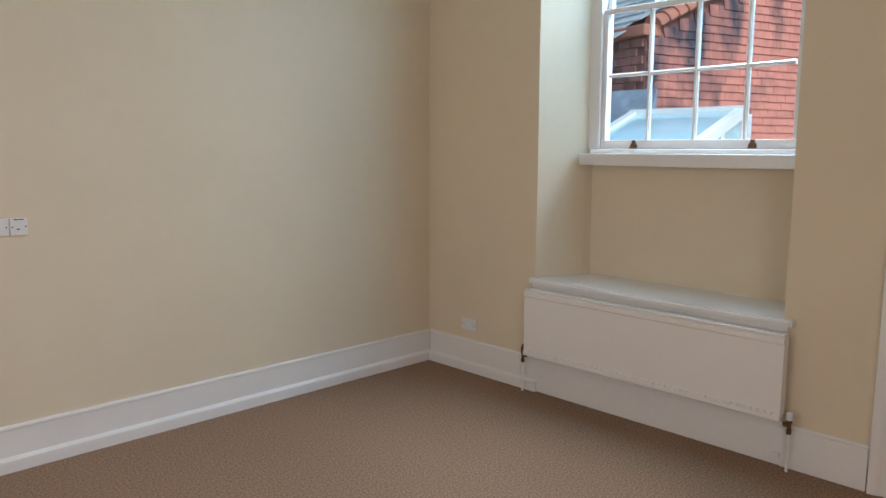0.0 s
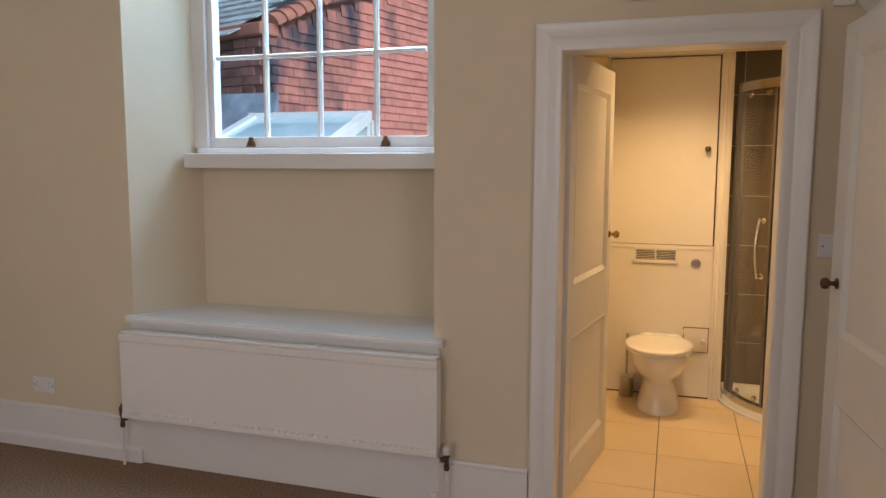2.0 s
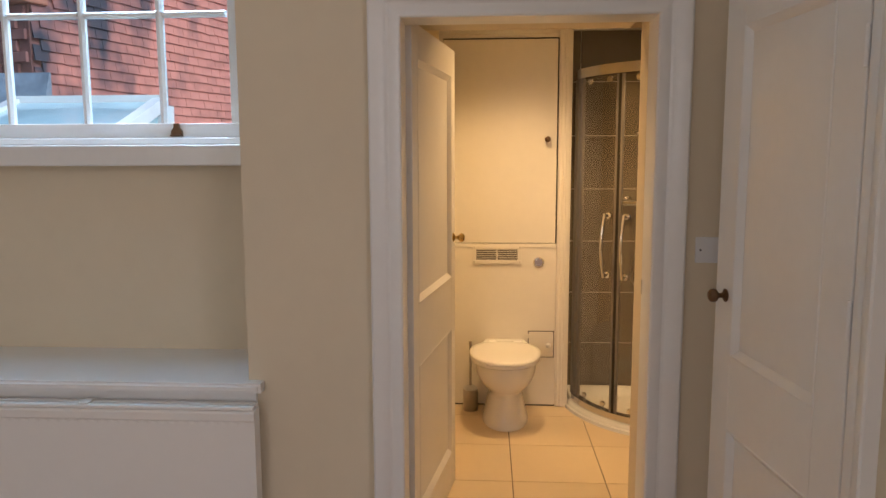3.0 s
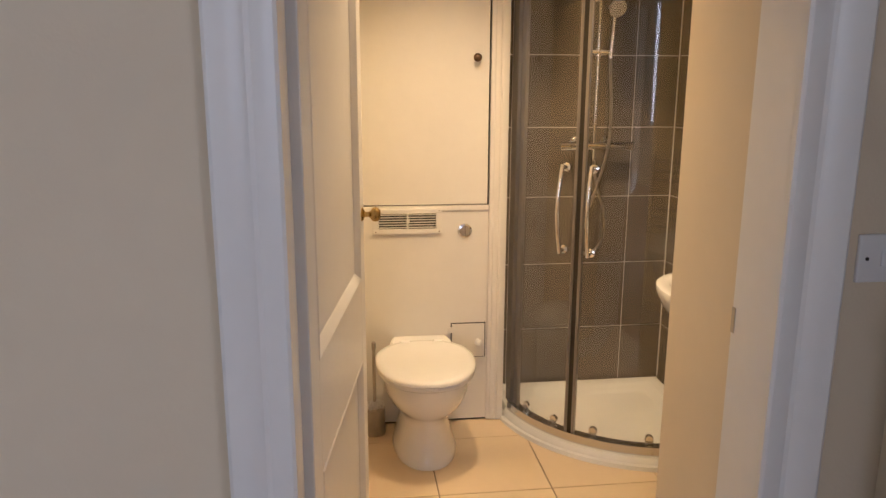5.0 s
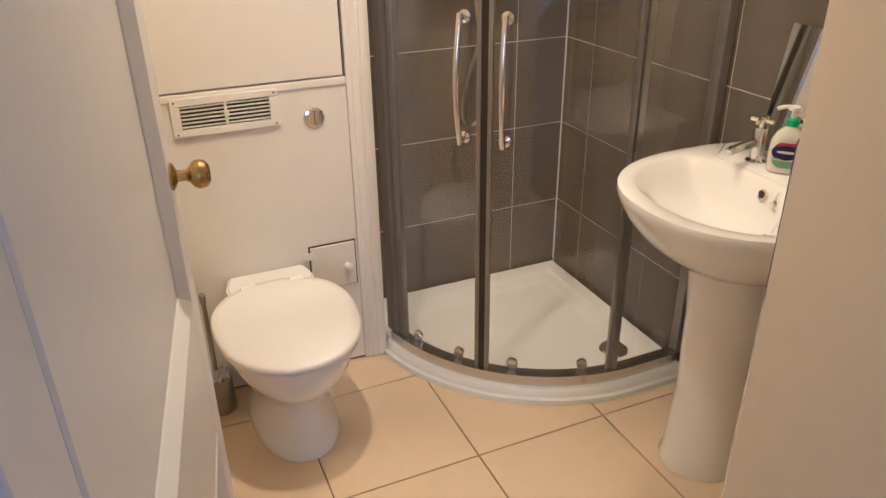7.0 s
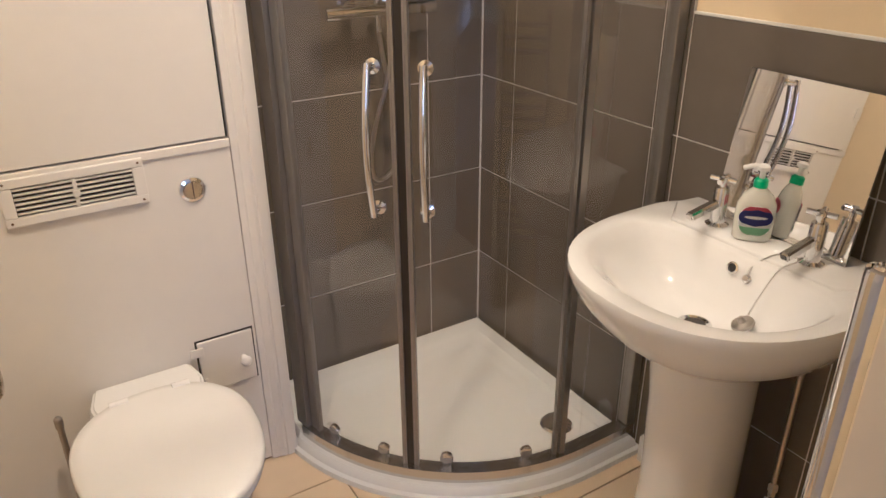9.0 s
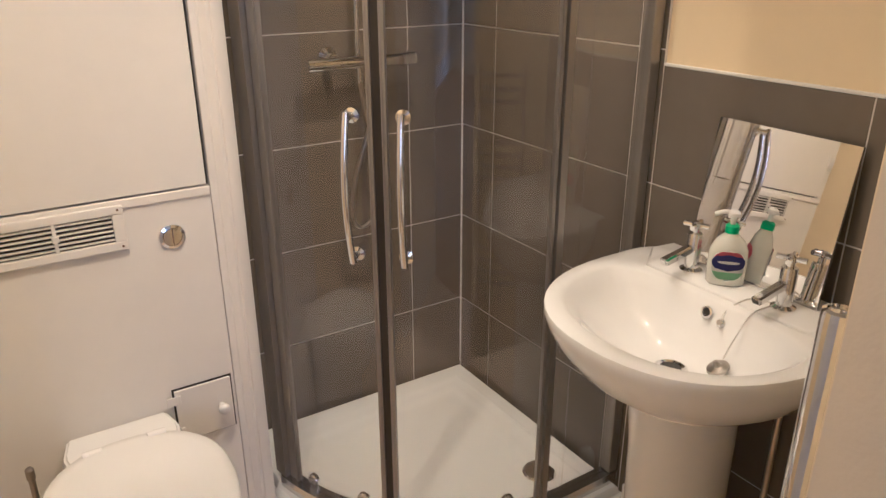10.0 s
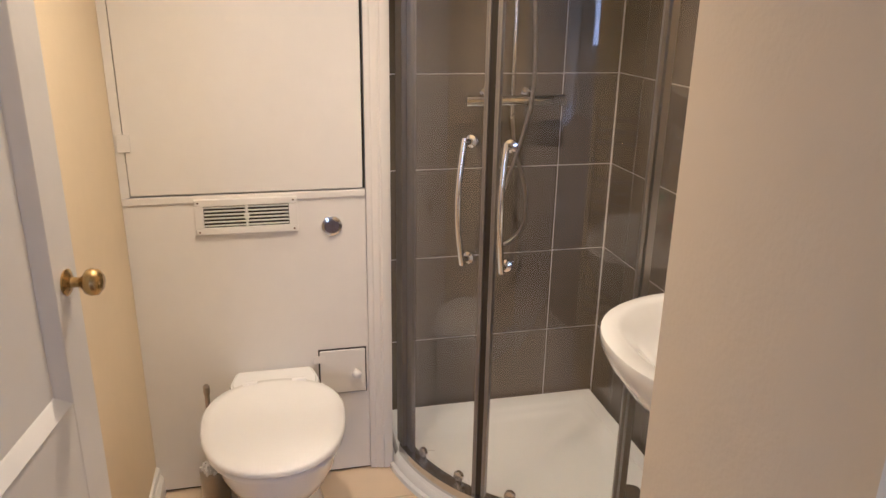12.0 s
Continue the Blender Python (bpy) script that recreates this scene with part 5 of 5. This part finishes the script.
def piece(name, size, bevel, material, parent, m):
    key = (name, tuple(round(s, 3) for s in size))
    if key not in cache:
        cache[key] = piece_mesh(name, *size, bevel, material)
    ob = new(name, cache[key])
    ob.parent = parent
    ob.matrix_basis = m
    return ob


def cuts(lo, hi, start, pitch):
    c = [lo]
    k = math.floor((lo - start) / pitch) + 1
    while start + k * pitch < hi - 0.004:
        if start + k * pitch > lo + 0.004:
            c.append(start + k * pitch)
        k += 1
    return c + [hi]


g = 0.0022
for a, b in zip(*(lambda c: (c, c[1:]))(cuts(W + 0.064, BB, 6.972, 0.450))):
    for c, d in zip(*(lambda c: (c, c[1:]))(cuts(BR, BL, 0.572, 0.445))):
        piece("floor_tile", (b - a - 2 * g, d - c - 2 * g, 0.0065), 0.0012, FTILE, bed, pose(a + g, c + g, -0.006))

rows = [0.0] + [0.337 * k - 0.005 for k in range(1, 7)] + [2.332]
bw, rw = bpy.data.objects["wall_bath_back"], bpy.data.objects["wall_bath_right"]
gw = 0.0019
# on the back wall a tile's own z points at -x, on the basin wall at +y
for c, d in zip(*(lambda c: (c, c[1:]))(cuts(BR + 0.009, 1.092, 0.405, 0.60))):
    for z0, z1 in zip(rows, rows[1:]):
        m = Matrix(((0, 0, -1, BB), (-1, 0, 0, d - gw), (0, 1, 0, z0 + gw), (0, 0, 0, 1)))
        piece("wall_tile", (d - c - 2 * gw, z1 - z0 - 2 * gw, 0.008), 0.0008, WTILE, bw, m)
structure("grout_bed_back", bx(BB - 0.0064, BB - 0.0002, BR + 0.0075, 1.0915, 0.0, 2.3325), WGROUT, "pale grout between the shower back tiles", "wall")
structure("corner_sealant", bx(BB - 0.0125, BB - 0.0085, BR + 0.0092, BR + 0.0140, 0.052, 2.3325), GLOSS, "white sealant bead in the shower corner", "trim")
structure("grout_bed", bx(FLAT - 0.030, BB - 0.0005, BR + 0.0003, BR + 0.0072, 0.0, 2.3325), WGROUT, "pale grout between the shower tiles", "wall")
structure("grout_bed_dado", bx(W2 + 0.005, FLAT - 0.0305, BR + 0.0003, BR + 0.0072, 0.0, 1.304), WGROUT, "pale grout between the basin wall tiles", "wall")
for lo, hi, top in ((FLAT - 0.030, BB - 0.010, 99), (W2 + 0.005, FLAT - 0.030, 1.306)):
    for a, b in zip(*(lambda c: (c, c[1:]))(cuts(lo, hi, 7.73, 0.60))):
        for z0, z1 in zip(rows, rows[1:]):
            if z0 > top - 0.1:
                continue
            z1 = min(z1, top)
            m = Matrix(((-1, 0, 0, b - gw), (0, 0, 1, BR + 0.001), (0, 1, 0, z0 + gw), (0, 0, 0, 1)))
            piece("wall_tile", (b - a - 2 * gw, z1 - z0 - 2 * gw, 0.008), 0.0008, WTILE, rw, m)

# clay tiles hung on the neighbour's wall: lapped courses, each tile tipped outwards at its foot
TW, TG = 0.168, 0.104
hung = bpy.data.objects["neighbour_house"]
rest = bmesh.new()
count = 0
rnd = random.Random(7)


def clay_mesh():
    bm = bmesh.new()
    loft(bm, [[(0.002, 0.030, 0), (TW - 0.002, 0.030, 0), (TW - 0.002, 0.044, 0), (0.002, 0.044, 0)], [(0.002, 0.006, 0.150), (TW - 0.002, 0.006, 0.150), (TW - 0.002, 0.018, 0.150), (0.002, 0.018, 0.150)]])
    bmesh.ops.transform(bm, matrix=Matrix.Diagonal((1, -1, 1, 1)), verts=bm.verts)
    return done("clay_tile", bm, CLAY)


CLAYMESH = clay_mesh()
for r in range(44):
    z = 0.6 + r * TG
    for c in range(40):
        x = 9.99 + c * TW + (TW / 2 if r % 2 else 0)
        top = 3.02 + (0.47 * (x - 9.98) if x < 11 else 0.479 + 0.31 * (x - 11))
        if z + 0.12 > top or x > 16.4:
            continue
        tip = rnd.uniform(-0.004, 0.004)
        near = 1.55 < z < 3.3 and x < 12.6
        if near and count < 300:
            ob = new("clay_tile", CLAYMESH)
            ob.parent = hung
            ob.matrix_basis = pose(x, GY + 0.05, z + tip, rnd.uniform(-1.2, 1.2), rnd.uniform(-0.8, 0.8), 0)
            count += 1
        else:
            m = pose(x, GY + 0.05, z + tip, rnd.uniform(-1.2, 1.2), rnd.uniform(-0.8, 0.8), 0)
            v = [rest.verts.new(m @ Vector(p)) for p in ((0.002, -0.030, 0), (TW - 0.002, -0.030, 0), (TW - 0.002, -0.044, 0), (0.002, -0.044, 0), (0.002, -0.006, 0.15), (TW - 0.002, -0.006, 0.15), (TW - 0.002, -0.018, 0.15), (0.002, -0.018, 0.15))]
            for f in ((3, 2, 1, 0), (4, 5, 6, 7), (0, 1, 5, 4), (1, 2, 6, 5), (2, 3, 7, 6), (3, 0, 4, 7)):
                rest.faces.new([v[k] for k in f])
tagged(part("clay_tiling", rest, CLAY, hung, "red clay hung tiles, some stained black"), kind="stuff")
# sooty bricks on the end pier
for r in range(14):
    z = 2.98 - (r + 1) * 0.105
    for c in range(4):
        y = GY + 0.08 + c * 0.225 + (0.11 if r % 2 else 0)
        w = min(0.215, GY + 0.93 - y)
        if w > 0.05:
            piece("brick", (w, 0.095, 0.03), 0.006, SOOTBRICK, hung, Matrix(((0, 0, -1, 9.98), (-1, 0, 0, y + w), (0, 1, 0, z), (0, 0, 0, 1))))
